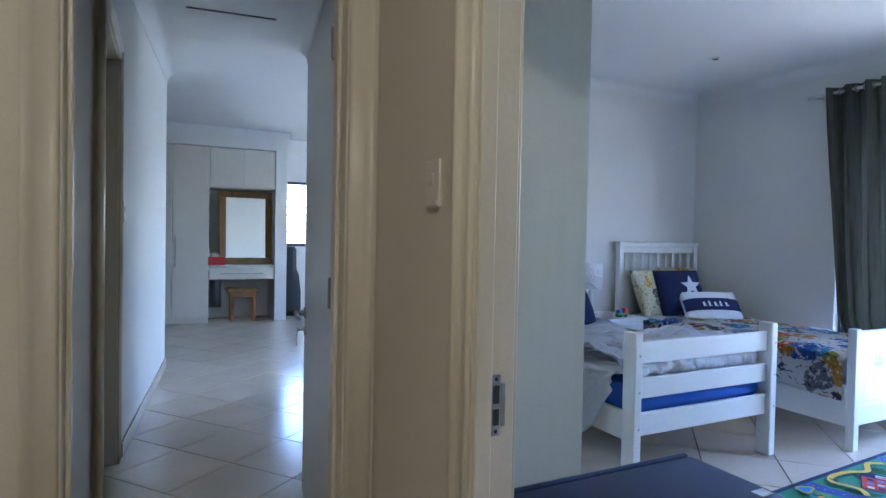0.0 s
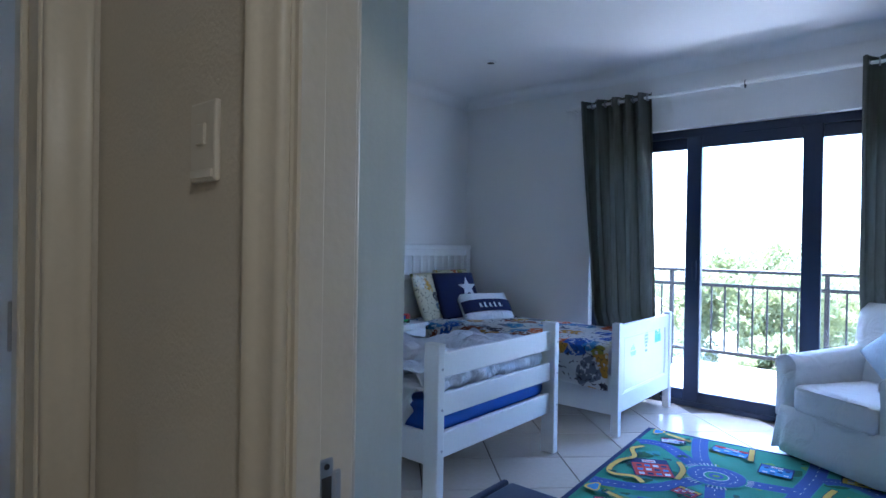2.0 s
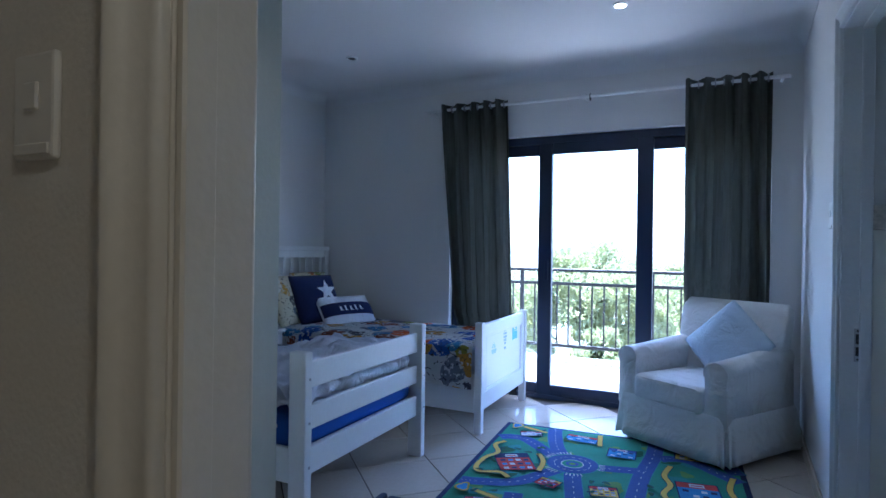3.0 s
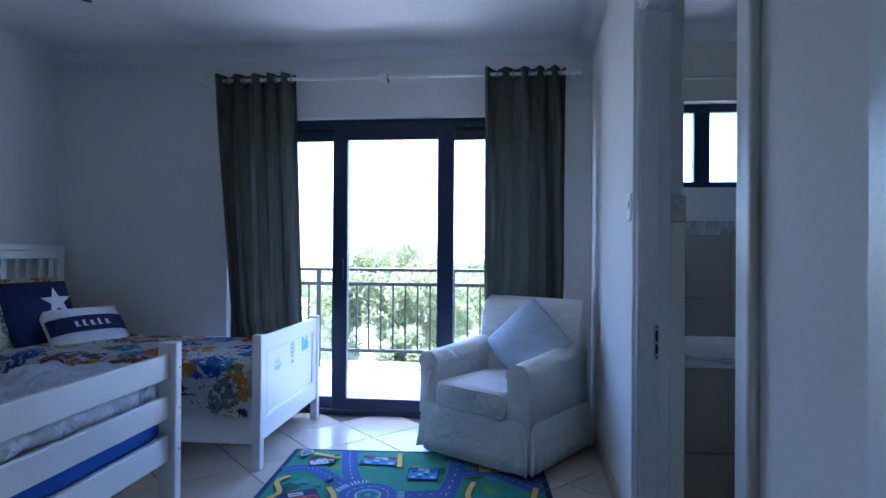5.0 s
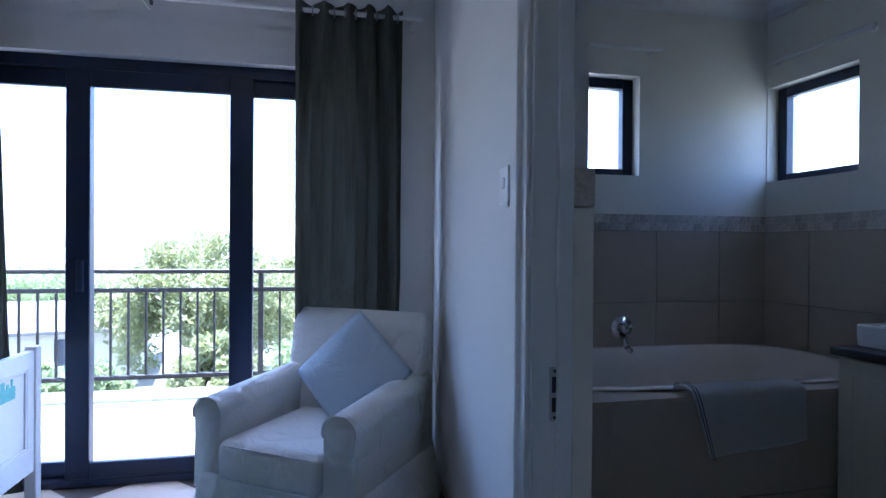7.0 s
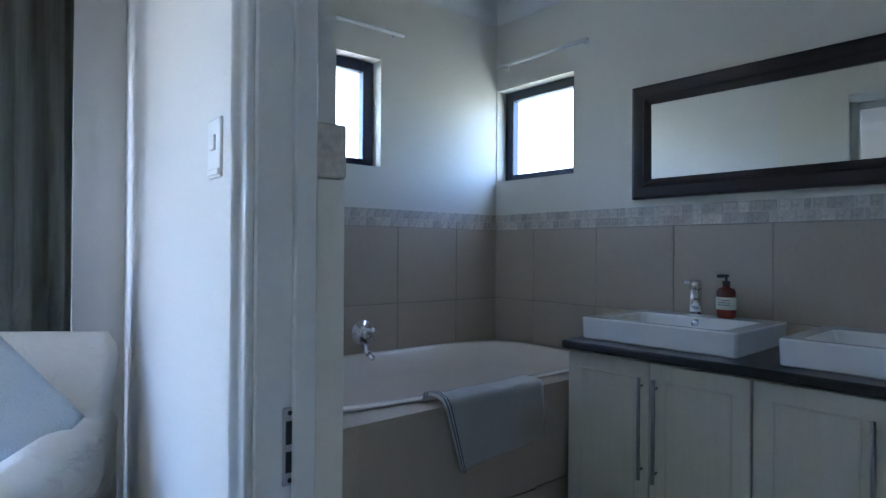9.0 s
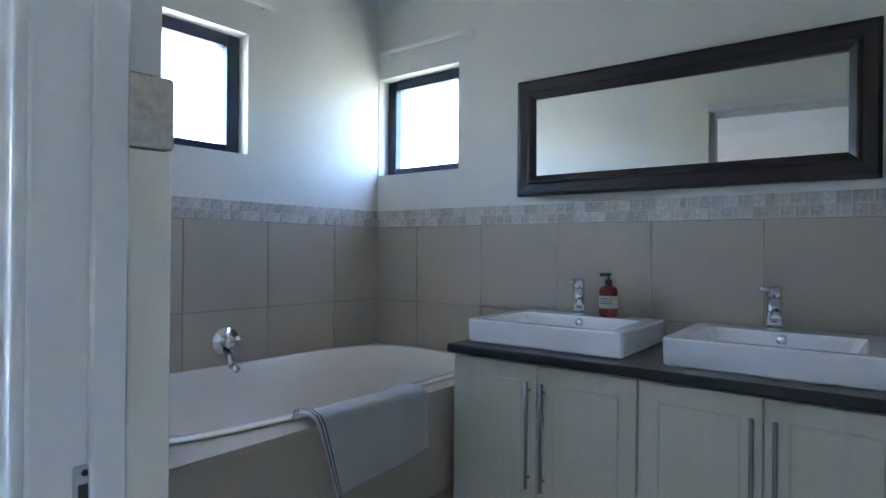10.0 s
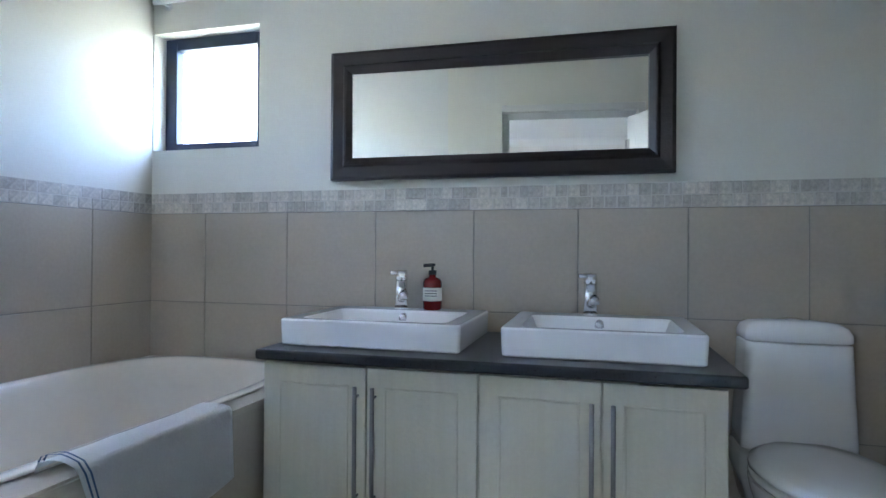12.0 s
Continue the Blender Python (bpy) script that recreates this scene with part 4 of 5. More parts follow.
for i in range(N + 1):
    u = -1 + 2 * i / N
    row = []
    for j in range(7):
        v = -0.48 + 0.78 * j / 6
        k = max(0.0, (1 - abs(u * 0.97) ** 2.6) * (1 - abs(v) ** 2.6)) ** 0.55
        row.append(bm.verts.new((u * 0.243, v * 0.15, 0.066 * k + 0.004)))
    rows.append(row)
for i in range(N):
    for j in range(6):
        bm.faces.new((rows[i][j], rows[i + 1][j], rows[i + 1][j + 1], rows[i][j + 1]))
part("navy_band", bm, NAVY, band, "navy printed band", True)
for k, w in enumerate((0.030, 0.026, 0.030, 0.024, 0.028)):
    bm = bmesh.new()
    x = -0.10 + 0.048 * k
    box(bm, x, x + w * 0.62, -0.030, 0.002 + 0.008 * (k % 2), 0.068, 0.0708), box(bm, x, x + w, -0.036, -0.031, 0.068, 0.0708)
    part("letter_bar", bm, SHEET, band)


# ---- bedroom: bedside table, lamp, toys ----
nt = thing("bedside_table", "white painted bedside table between the beds", "bedside table", (4.29, 4.72, 0))
part("carcass", B(0, 0.39, 0.01, 0.42, 0.06, 0.55, 0.004), BEDW, nt)
part("top", B(-0.01, 0.40, -0.01, 0.43, 0.55, 0.575, 0.006, 2), BEDW, nt)
for z0, z1 in ((0.09, 0.31), (0.33, 0.53)):
    dr = part("drawer", B(0.02, 0.37, -0.006, 0.012, z0, z1, 0.004), BEDW, nt)
    part("knob", T((0.195, -0.006, (z0 + z1) / 2), (0.195, -0.03, (z0 + z1) / 2), 0.012, 12, 0.016), BEDW, dr, "", True)
for x in (0.02, 0.34):
    part("leg", B(x, x + 0.03, 0.03, 0.06, 0, 0.06), BEDW, nt), part("leg", B(x, x + 0.03, 0.37, 0.40, 0, 0.06), BEDW, nt)
lp = thing("table_lamp", "white table lamp with a drum shade on the bedside table", "table lamp", (4.36, 5.02, 0.575))
part("base", lathe([(0.06, 0), (0.06, 0.012), (0.02, 0.02), (0.014, 0.05), (0.03, 0.12), (0.03, 0.17), (0.01, 0.20), (0.008, 0.26)], 20), CERAM, lp, "", True)
part("shade", lathe([(0.095, 0.22), (0.095, 0.43), (0.09, 0.43), (0.09, 0.22)], 28), SHEET, lp, "", True)
ty = thing("toy_truck", "small green and red toy truck on the bedside table", "toy", (4.50, 4.80, 0.575))
part("chassis", B(-0.05, 0.05, -0.02, 0.02, 0.012, 0.03, 0.003), mat("toy_green", (0.05, 0.35, 0.08), 0.4, 0.05, 9, 50, 0), ty)
part("cab", B(0.01, 0.05, -0.02, 0.02, 0.03, 0.07, 0.004), REDM, ty)
part("load", B(-0.045, 0.005, -0.018, 0.018, 0.03, 0.06, 0.004), mat("toy_blue", (0.03, 0.1, 0.4), 0.4, 0.05, 9, 50, 0), ty)
for x in (-0.03, 0.03):
    part("wheel", T((x, -0.024, 0.012), (x, 0.024, 0.012), 0.012, 14), DARK, ty)

# ---- bedroom: wardrobe and chest ----
wd = thing("wardrobe", "pale grey-green laminate built-in wardrobe", "wardrobe", (1.812, 2.79, 0))
part("end_panel", B(0, 0.613, 0, 0.018, 0, 2.35, 0.002), WARD, wd)
part("carcass", B(0.14, 0.575, 0.018, 1.16, 0.08, 2.35), WARD, wd)
part("plinth", B(0.14, 0.54, 0.018, 1.16, 0, 0.08), WARD, wd)
for k in range(2):
    y0 = 0.022 + k * 0.57
    d = part("door", B(0.577, 0.597, y0, y0 + 0.564, 0.09, 2.34, 0.003), WARD, wd)
    part("handle", T((0.615, y0 + (0.5 if k % 2 == 0 else 0.06), 0.95), (0.615, y0 + (0.5 if k % 2 == 0 else 0.06), 1.15), 0.006, 10), STEEL, d)
ch = thing("toy_chest", "navy vinyl storage chest with a padded lid beside the wardrobe", "chest", (1.98, 2.40, 0))
part("body", B(0, 0.93, 0, 0.378, 0, 0.345, 0.01, 2), CHESTM, ch)
part("lid", B(-0.008, 0.938, -0.008, 0.36, 0.348, 0.402, 0.014, 3), CHESTM, ch, "padded navy lid", True)
part("back_ridge", B(0.0, 0.93, 0.361, 0.384, 0.345, 0.407, 0.008, 2), CHESTM, ch)
part("print", B(0.86, 0.915, 0.02, 0.06, 0.4015, 0.4035), SHEET, ch, "small worn white print")


# ---- bedroom: armchair ----
def armchair():
    a = thing("armchair", "white slipcovered armchair with rolled arms and skirt", "armchair", (5.235, 1.873, 0), 56)
    W, D = 0.74, 0.72
    # skirted base
    rings = []
    for z, g in ((0.04, 0.026), (0.10, 0.020), (0.18, 0.013), (0.25, 0.006), (0.285, 0.001), (0.30, -0.010)):
        ring = []
        for k in range(160):
            t = 2 * math.pi * k / 160
            ex = 0.14
            cx = math.copysign(abs(math.cos(t)) ** ex, math.cos(t))
            cy = math.copysign(abs(math.sin(t)) ** ex, math.sin(t))
            low = (0.30 - z) / 0.26
            wv = low * (0.008 * math.sin(17 * t + 1.3) + 0.014 * noise.noise(Vector((4 * cx, 4 * cy, z * 3))))
            corner = low * 0.02 * max(0.0, 1 - abs((t * 4 / math.pi) % 2 - 1) / 0.12)
            q = g + wv - corner
            ring.append((cx * (W / 2 + q), cy * (D / 2 + q), z + (0.006 * math.sin(11 * t) if z < 0.05 else 0)))
        rings.append(ring)
    part("skirt", loft(rings), SLIP, a, "white skirt with corner pleats", True)
    for sx in (-1, 1):
        bm = bmesh.new()
        prof = []
        for k in range(25):
            t = -0.35 + (math.pi + 0.7) * k / 24
            prof.append((0.070 * math.cos(t), 0.520 + 0.062 * math.sin(t)))
        prof += [(-0.064, 0.43), (-0.069, 0.22), (0.069, 0.22), (0.064, 0.43)]
        rings = []
        for y, g in ((D / 2 - 0.005, 0.965), (D / 2 - 0.012, 0.99), (D / 2 - 0.03, 1.0), (0.1, 1.0), (-0.12, 1.0), (-D / 2 + 0.06, 1.0)):
            lift = 0.075 * (0.36 - y)
            rings.append([(sx * (W / 2 - 0.068) + u * g, y, 0.42 + (v - 0.42) * g + (lift if v > 0.42 else 0)) for u, v in prof])
        part("arm", loft(rings), SLIP, a, "rolled arm", True)
        bm = bmesh.new()
        q = [(sx * (W / 2 - 0.068) + u, D / 2 - 0.004, v) for u, v in prof[:25]]
        for p0, p1 in zip(q, q[1:]):
            tube(bm, p0, p1, 0.004, 6)
        part("arm_piping", bm, SLIP, a)
    rings = []
    for k in range(15):
        v = k / 14
        z = 0.32 + 0.555 * v
        lean = -D / 2 + 0.16 - 0.11 * v
        th = 0.165 - 0.055 * v
        wd2 = 0.33 + 0.035 * v
        if v > 0.85:
            e = (v - 0.85) / 0.15
            th *= math.sqrt(max(0.02, 1 - e ** 2 * 0.93))
            wd2 -= 0.035 * e ** 2
        ring = []
        for j in range(40):
            t = 2 * math.pi * j / 40
            cx = math.copysign(abs(math.cos(t)) ** 0.3, math.cos(t))
            cy = math.copysign(abs(math.sin(t)) ** 0.45, math.sin(t))
            ring.append((cx * wd2, lean + cy * th / 2 + 0.01 * math.sin(3 * v) * cy, z))
        rings.append(ring)
    part("backrest", loft(rings), SLIP, a, "high padded back", True)
    bm = bmesh.new()
    box(bm, -0.236, 0.236, -0.20, D / 2 + 0.025, 0.272, 0.425, 0.04, 4)
    for v in bm.verts:
        v.co.z += 0.015 * math.cos(v.co.x * 5) * (v.co.z > 0.38) + 0.006 * noise.noise(v.co * 6)
    part("seat_cushion", bm, SLIP, a, "boxed seat cushion", True)
    bm = bmesh.new()
    for z in (0.286, 0.418):
        tube(bm, (-0.20, D / 2 + 0.021, z), (0.20, D / 2 + 0.021, z), 0.004, 6)
    part("seat_piping", bm, SLIP, a)
    for x in (-0.3, 0.3):
        for y in (-0.3, 0.3):
            part("leg", B(x - 0.02, x + 0.02, y - 0.02, y + 0.02, 0, 0.08), DARK, a)
    return a


armchair()
cu = thing("cushion", "pale blue waffle cushion standing on its corner in the armchair", "cushion")
cu.matrix_world = pose(5.275, 1.752, 0.628, 0, 0, 60) @ pose(0, 0, 0, 112, 0, 0) @ pose(0, 0, 0, 0, 0, 41)
part("cover", pillow(0.40, 0.40, 0.15, 22), CUSH, cu, "", True)


# ---- bedroom: play rug ----
def rug():
    r = thing("play_rug", "children's play rug printed with a town road map", "rug", (5.06, 3.09, 0.0), 3.5)
    L, W = 2.0, 1.40
    col = {"navy": (0.012, 0.026, 0.10), "road": (0.045, 0.085, 0.29), "green": (0.05, 0.24, 0.15), "teal": (0.06, 0.26, 0.24), "lime": (0.14, 0.29, 0.07), "leaf": (0.02, 0.11, 0.045), "yellow": (0.60, 0.42, 0.07), "red": (0.42, 0.04, 0.035), "white": (0.55, 0.58, 0.60), "sky": (0.06, 0.22, 0.48), "grey": (0.2, 0.22, 0.26)}
    M = {k: mat("rug_" + k, c, 0.95, 0.12, 25, 350, 0.003) for k, c in col.items()}
    part("base", B(-L, 0, -W, 0, 0.002, 0.008, 0.003), M["navy"], r, "navy bound edge")
    part("field", B(-L + 0.03, -0.03, -W + 0.03, -0.03, 0.006, 0.009), M["green"], r)
    rnd = random.Random(4)

    def strip(pts, w, m, z, nm):
        bm = bmesh.new()
        left, right = [], []
        for k, p in enumerate(pts):
            a, b = Vector(pts[max(k - 1, 0)]), Vector(pts[min(k + 1, len(pts) - 1)])
            d = (b - a).normalized()
            nn = Vector((-d.y, d.x)) * w / 2
            left.append(bm.verts.new((p[0] + nn.x, p[1] + nn.y, z))), right.append(bm.verts.new((p[0] - nn.x, p[1] - nn.y, z)))
        for k in range(len(pts) - 1):
            bm.faces.new((left[k], left[k + 1], right[k + 1], right[k]))
        return part(nm, bm, M[m], r)

    def blob(cx, cy, a, b, m, z, nm, turn=0.0):
        bm = bmesh.new()
        vs = []
        for k in range(22):
            t = 2 * math.pi * k / 22
            q = 1 + 0.18 * math.sin(3 * t + cx * 9)
            u, v = a * q * math.cos(t), b * q * math.sin(t)
            vs.append(bm.verts.new((cx + u * math.cos(turn) - v * math.sin(turn), cy + u * math.sin(turn) + v * math.cos(turn), z)))
        bm.faces.new(vs)
        return part(nm, bm, M[m], r)

    def ring(cx, cy, rad, m, z, nm):
        bm = bmesh.new()
        bm.faces.new([bm.verts.new((cx + rad * math.cos(t * math.pi / 16), cy + rad * math.sin(t * math.pi / 16), z)) for t in range(32)])
        return part(nm, bm, M[m], r)

    def curve(pts, n=9):
        """A smooth line through a few points."""
        out = []
        P = [Vector(p) for p in [pts[0]] + list(pts) + [pts[-1]]]
        for a, b, c, d in zip(P, P[1:], P[2:], P[3:]):
            for i in range(n):
                t = i / n
                q = 0.5 * (2 * b + (c - a) * t + (2 * a - 5 * b + 4 * c - d) * t * t + (3 * b - a - 3 * c + d) * t ** 3)
                out.append((q.x, q.y))
        return out + [pts[-1]]

    def inside(x, y):
        return -L + 0.035 < x < -0.035 and -W + 0.035 < y < -0.035

    level = [0.0098]

    def rise(d=0.00002):
        level[0] += d
        return level[0]

    for k in range(70):
        x, y = rnd.uniform(-L + 0.14, -0.14), rnd.uniform(-W + 0.12, -0.12)
        blob(x, y, rnd.uniform(0.03, 0.09), rnd.uniform(0.02, 0.05), rnd.choice(["lime", "teal", "lime", "teal", "leaf"]), rise(), "meadow", rnd.uniform(0, 3))
    # the printed town repeats along and across the rug
    streets = (((-0.60, -0.53), (-0.42, -0.42), (-0.20, -0.36), (-0.03, -0.33)), ((-0.62, -0.50), (-0.45, -0.34), (-0.31, -0.20), (-0.30, -0.10), (-0.34, -0.03)), ((-0.62, -0.53), (-0.80, -0.42), (-0.97, -0.30), (-1.04, -0.12), (-1.05, -0.03)), ((-0.62, -0.53), (-0.85, -0.57), (-1.10, -0.62)), ((-0.62, -0.53), (-0.60, -0.72), (-0.56, -0.92)), ((-0.03, -0.95), (-0.3, -0.94), (-0.65, -0.89), (-1.0, -0.87), (-1.10, -0.86)))
    lines = []
    for ox in (0.0, -1.07):
        for oy in (0.0, -0.94, 0.94):
            for st in streets:
                run = [(x + ox, y + oy) for x, y in curve(st)]
                run = [p for p in run if inside(*p)]
                if len(run) > 3:
                    lines.append(run)
    for p in lines:
        strip(p, 0.098, "teal", rise(), "kerb_line")
    for p in lines:
        strip(p, 0.088, "road", rise(), "road")
    bm = bmesh.new()
    z = rise(0.0003)
    for p in lines:
        for i in range(1, len(p) - 1, 2):
            a, b = Vector(p[i]), Vector(p[i]).lerp(Vector(p[i + 1]), 0.55)
            d = (b - a).normalized()
            nn = Vector((-d.y, d.x)) * 0.0022
            bm.faces.new([bm.verts.new((q.x, q.y, z)) for q in (a + nn, b + nn, b - nn, a - nn)])
    tagged(part("lane_dashes", bm, M["white"], r), kind="stuff")
    for ox, oy in ((0, 0), (-1.07, 0)):
        cx, cy = -0.61 + ox, -0.53 + oy
        for rad, m in ((0.148, "teal"), (0.138, "road"), (0.062, "white"), (0.056, "green"), (0.036, "road"), (0.018, "lime")):
            ring(cx, cy, rad, m, rise(0.00008), "roundabout")
        for k in range(16):
            t = 2 * math.pi * k / 16
            strip([(cx + 0.098 * math.cos(t + u), cy + 0.098 * math.sin(t + u)) for u in (0, 0.1, 0.2)], 0.004, "white", rise(), "lane_dash")
        for t in (0.45, 1.1, 2.5, 3.35, 4.7):
            for k in range(5):
                u = t + (k - 2) * 0.12
                strip([(cx + q * math.cos(u), cy + q * math.sin(u)) for q in (0.142, 0.175)], 0.007, "white", rise(), "crossing_stripe")

    def block(cx, cy, w, h, wall, roof, turn):
        """A printed building: coloured front with stripes, windows and a roof band."""
        def quad(u0, u1, v0, v1, m, nm):
            bm = bmesh.new()
            c, sn = math.cos(turn), math.sin(turn)
            bm.faces.new([bm.verts.new((cx + u * c - v * sn, cy + u * sn + v * c, level[0])) for u, v in ((u0, v0), (u1, v0), (u1, v1), (u0, v1))])
            rise(0.00004)
            return part(nm, bm, M[m], r)
        quad(-w, w, -h, h, "navy", "building_outline")
        quad(-w + 0.006, w * 0.45, -h + 0.006, h - 0.006, wall, "building_front")
        quad(w * 0.45, w - 0.006, -h + 0.006, h - 0.006, roof, "building_roof")
        for k in range(3):
            for j in range(4):
                u, v = -w + 0.022 + k * w * 0.44, -h + 0.018 + j * (2 * h - 0.03) / 4
                quad(u, u + w * 0.22, v, v + h * 0.28, ("white", "sky", "navy")[(k + j) % 3], "printed_window")
        quad(w * 0.55, w * 0.85, -h * 0.35, h * 0.35, "white", "roof_sign")
        quad(w * 0.65, w * 0.75, -h * 0.28, h * 0.28, "red", "roof_mark")

    for ox in (0.0, -1.07):
        for cx, cy, w, h, wall, roof, turn in ((-0.71, -0.23, 0.125, 0.10, "red", "navy", 0.45), (-0.76, -1.16, 0.13, 0.10, "sky", "red", 0.1), (-0.18, -0.52, 0.06, 0.10, "sky", "red", -0.1), (-0.21, -0.21, 0.045, 0.07, "white", "red", 0.3), (-0.35, -0.77, 0.075, 0.08, "sky", "road", 0.0), (-0.93, -0.73, 0.06, 0.07, "yellow", "red", 0.2), (-0.93, -0.46, 0.05, 0.06, "red", "yellow", -0.3), (-0.25, -1.15, 0.07, 0.10, "yellow", "red", 0.0)):
            if inside(cx + ox - w, cy):
                block(cx + ox, cy, w, h, wall, roof, turn)
        for pts in (((-0.42, -0.10), (-0.50, -0.06), (-0.62, -0.11), (-0.72, -0.07), (-0.86, -0.06), (-0.93, -0.10), (-0.90, -0.20), (-0.95, -0.26)), ((-0.55, -0.33), (-0.66, -0.38), (-0.80, -0.385)), ((-0.45, -1.03), (-0.6, -1.0), (-0.72, -1.03), (-0.85, -1.0), (-0.96, -1.06)), ((-0.5, -1.33), (-0.68, -1.30), (-0.85, -1.34)), ((-0.08, -0.62), (-0.28, -0.64)), ((-0.10, -0.14), (-0.16, -0.30))):
            run = [(x + ox, y) for x, y in curve(pts)]
            run = [p for p in run if inside(*p)]
            if len(run) > 3:
                strip(run, 0.034, "navy", rise(), "path_edge")
                strip(run, 0.028, "yellow", rise(), "sand_path")
        blob(-0.09 + ox, -0.09, 0.05, 0.035, "yellow", rise(), "sand_bank")
        blob(-0.09 + ox, -0.09, 0.038, 0.025, "sky", rise(), "pond")
        for k in range(26):
            x, y = rnd.uniform(-1.0, -0.06), rnd.uniform(-W + 0.06, -0.06)
            if inside(x + ox, y) and (x + 0.61) ** 2 + (y + 0.53) ** 2 > 0.04:
                blob(x + ox, y, 0.022, 0.013, "navy", rise(), "bush_outline", k), blob(x + ox, y, 0.018, 0.010, "leaf", rise(), "bush", k)
    return r


rug()


# ---- bathroom ----
def oval(cx, cy, a, b, z, p=0.5, n=56):
    out = []
    for k in range(n):
        t = 2 * math.pi * k / n
        c, s = math.cos(t), math.sin(t)
        out.append((cx + a * math.copysign(abs(c) ** p, c), cy + b * math.copysign(abs(s) ** p, s), z))
    return out


TZ = 0.622
struct("bath_surround", prism([(4.70, BS), (4.73, BS), (4.70, 1.24), (4.645, 1.24)], 0, TZ - 0.012), GROUT, "grout bed of the bath's tiled front")
tub = thing("bathtub", "ivory oval bath set into a tiled surround", "bathtub", (0, 0, 0))
cx, cy = 5.20, 0.20
bm = bmesh.new()
rings = [oval(cx, cy, 0.455, 0.86, TZ + 0.004), oval(cx, cy, 0.458, 0.863, TZ + 0.008), oval(cx, cy, 0.452, 0.857, TZ + 0.013), oval(cx, cy, 0.415, 0.82, TZ + 0.012), oval(cx, cy, 0.395, 0.80, TZ + 0.002), oval(cx, cy, 0.365, 0.76, TZ - 0.10), oval(cx, cy, 0.33, 0.70, TZ - 0.30), oval(cx, cy, 0.28, 0.62, TZ - 0.40), oval(cx, cy, 0.15, 0.45, TZ - 0.42)]
rs = [[bm.verts.new(p) for p in ring] for ring in rings]
for p, q in zip(rs, rs[1:]):
    for k in range(56):
        bm.faces.new((p[k], p[(k + 1) % 56], q[(k + 1) % 56], q[k]))
bm.faces.new(rs[-1])
part("shell", bm, TUBM, tub, "", True)
bm = bmesh.new()
outer = [(4.69, BS), (BE, BS), (BE, 1.24), (4.69, 1.24)]
ring = [bm.verts.new(p) for p in oval(cx, cy, 0.42, 0.82, TZ)]
per = []
for k in range(56):
    t = 2 * math.pi * k / 56
    c, s = math.cos(t), math.sin(t)
    m = max(abs(c), abs(s))
    yy = BS + (1.24 - BS) * (s / m + 1) / 2
    x0 = 4.688 - 0.055 * (yy - BS) / 1.93
    per.append(bm.verts.new((x0 + (BE - x0) * (c / m + 1) / 2, yy, TZ)))
low = [bm.verts.new((v.co.x, v.co.y, TZ - 0.02)) for v in per]
for k in range(56):
    j = (k + 1) % 56
    bm.faces.new((ring[k], ring[j], per[j], per[k])), bm.faces.new((per[k], per[j], low[j], low[k]))
part("tiled_ledge", bm, WTILE, tub, "beige tiled ledge")
tp = thing("bath_mixer", "chrome wall-mounted bath mixer and spout", "tap", (BE - 0.012, 0.27, 0.738))
part("rose", T((0.012, 0, 0), (-0.004, 0, 0), 0.062, 28), CHROME, tp, "", True)
part("body", T((-0.004, 0, 0.0), (-0.06, 0, 0.0), 0.030, 20, 0.024), CHROME, tp, "", True)
bm = bmesh.new()
tube(bm, (-0.05, 0, 0.005), (-0.115, 0, 0.03), 0.010, 10)
part("lever", bm, CHROME, tp, "", True)
bm = bmesh.new()
tube(bm, (-0.01, 0, -0.04), (-0.06, 0, -0.10), 0.016, 12), tube(bm, (-0.06, 0, -0.10), (-0.10, 0, -0.112), 0.016, 12, 0.014)
part("spout", bm, CHROME, tp, "", True)


def towel(u, v):
    """Folded over the bath's rim: a short end inside, the long end down the tiled front."""
    y = 0.03 + 0.515 * u + 0.006 * math.sin(4 * v + 3 * u)
    edge = 4.672 - 0.028 * (y + 0.69)
    soft = 0.004 * noise.noise(Vector((u * 6, v * 9, 1)))
    s = v * 0.44
    if s < 0.12:
        d = 1 - s / 0.12
        return (edge + 0.105 + 0.02 * d, y, TZ + 0.022 - 0.10 * d)
    if s < 0.225:
        k = (s - 0.12) / 0.105
        return (edge + 0.10 - 0.112 * k, y, TZ + 0.026 + 0.008 * math.sin(math.pi * k) + soft)
    d = (s - 0.225) / 0.215
    return (edge - 0.014 - 0.010 * math.sin(6 * u) * d, y - 0.09 * d * u * u, TZ + 0.020 - d * (0.205 + 0.045 * u))


tw = thing("hand_towel", "white waffle hand towel with blue striped edge over the bath's side", "towel")
part("cloth", sheet(towel, 30, 40, 0.010), TOWEL, tw, "", True)
for a, b in ((0.955, 0.965), (0.98, 0.99)):
    part("stripe", sheet(lambda u, v: tuple(c + o for c, o in zip(towel(a + (b - a) * u, v), (-0.0105 if v > 0.51 else 0, 0, 0.0115 if v <= 0.51 else 0))), 2, 40), STRIPE, tw, "navy edge stripe")

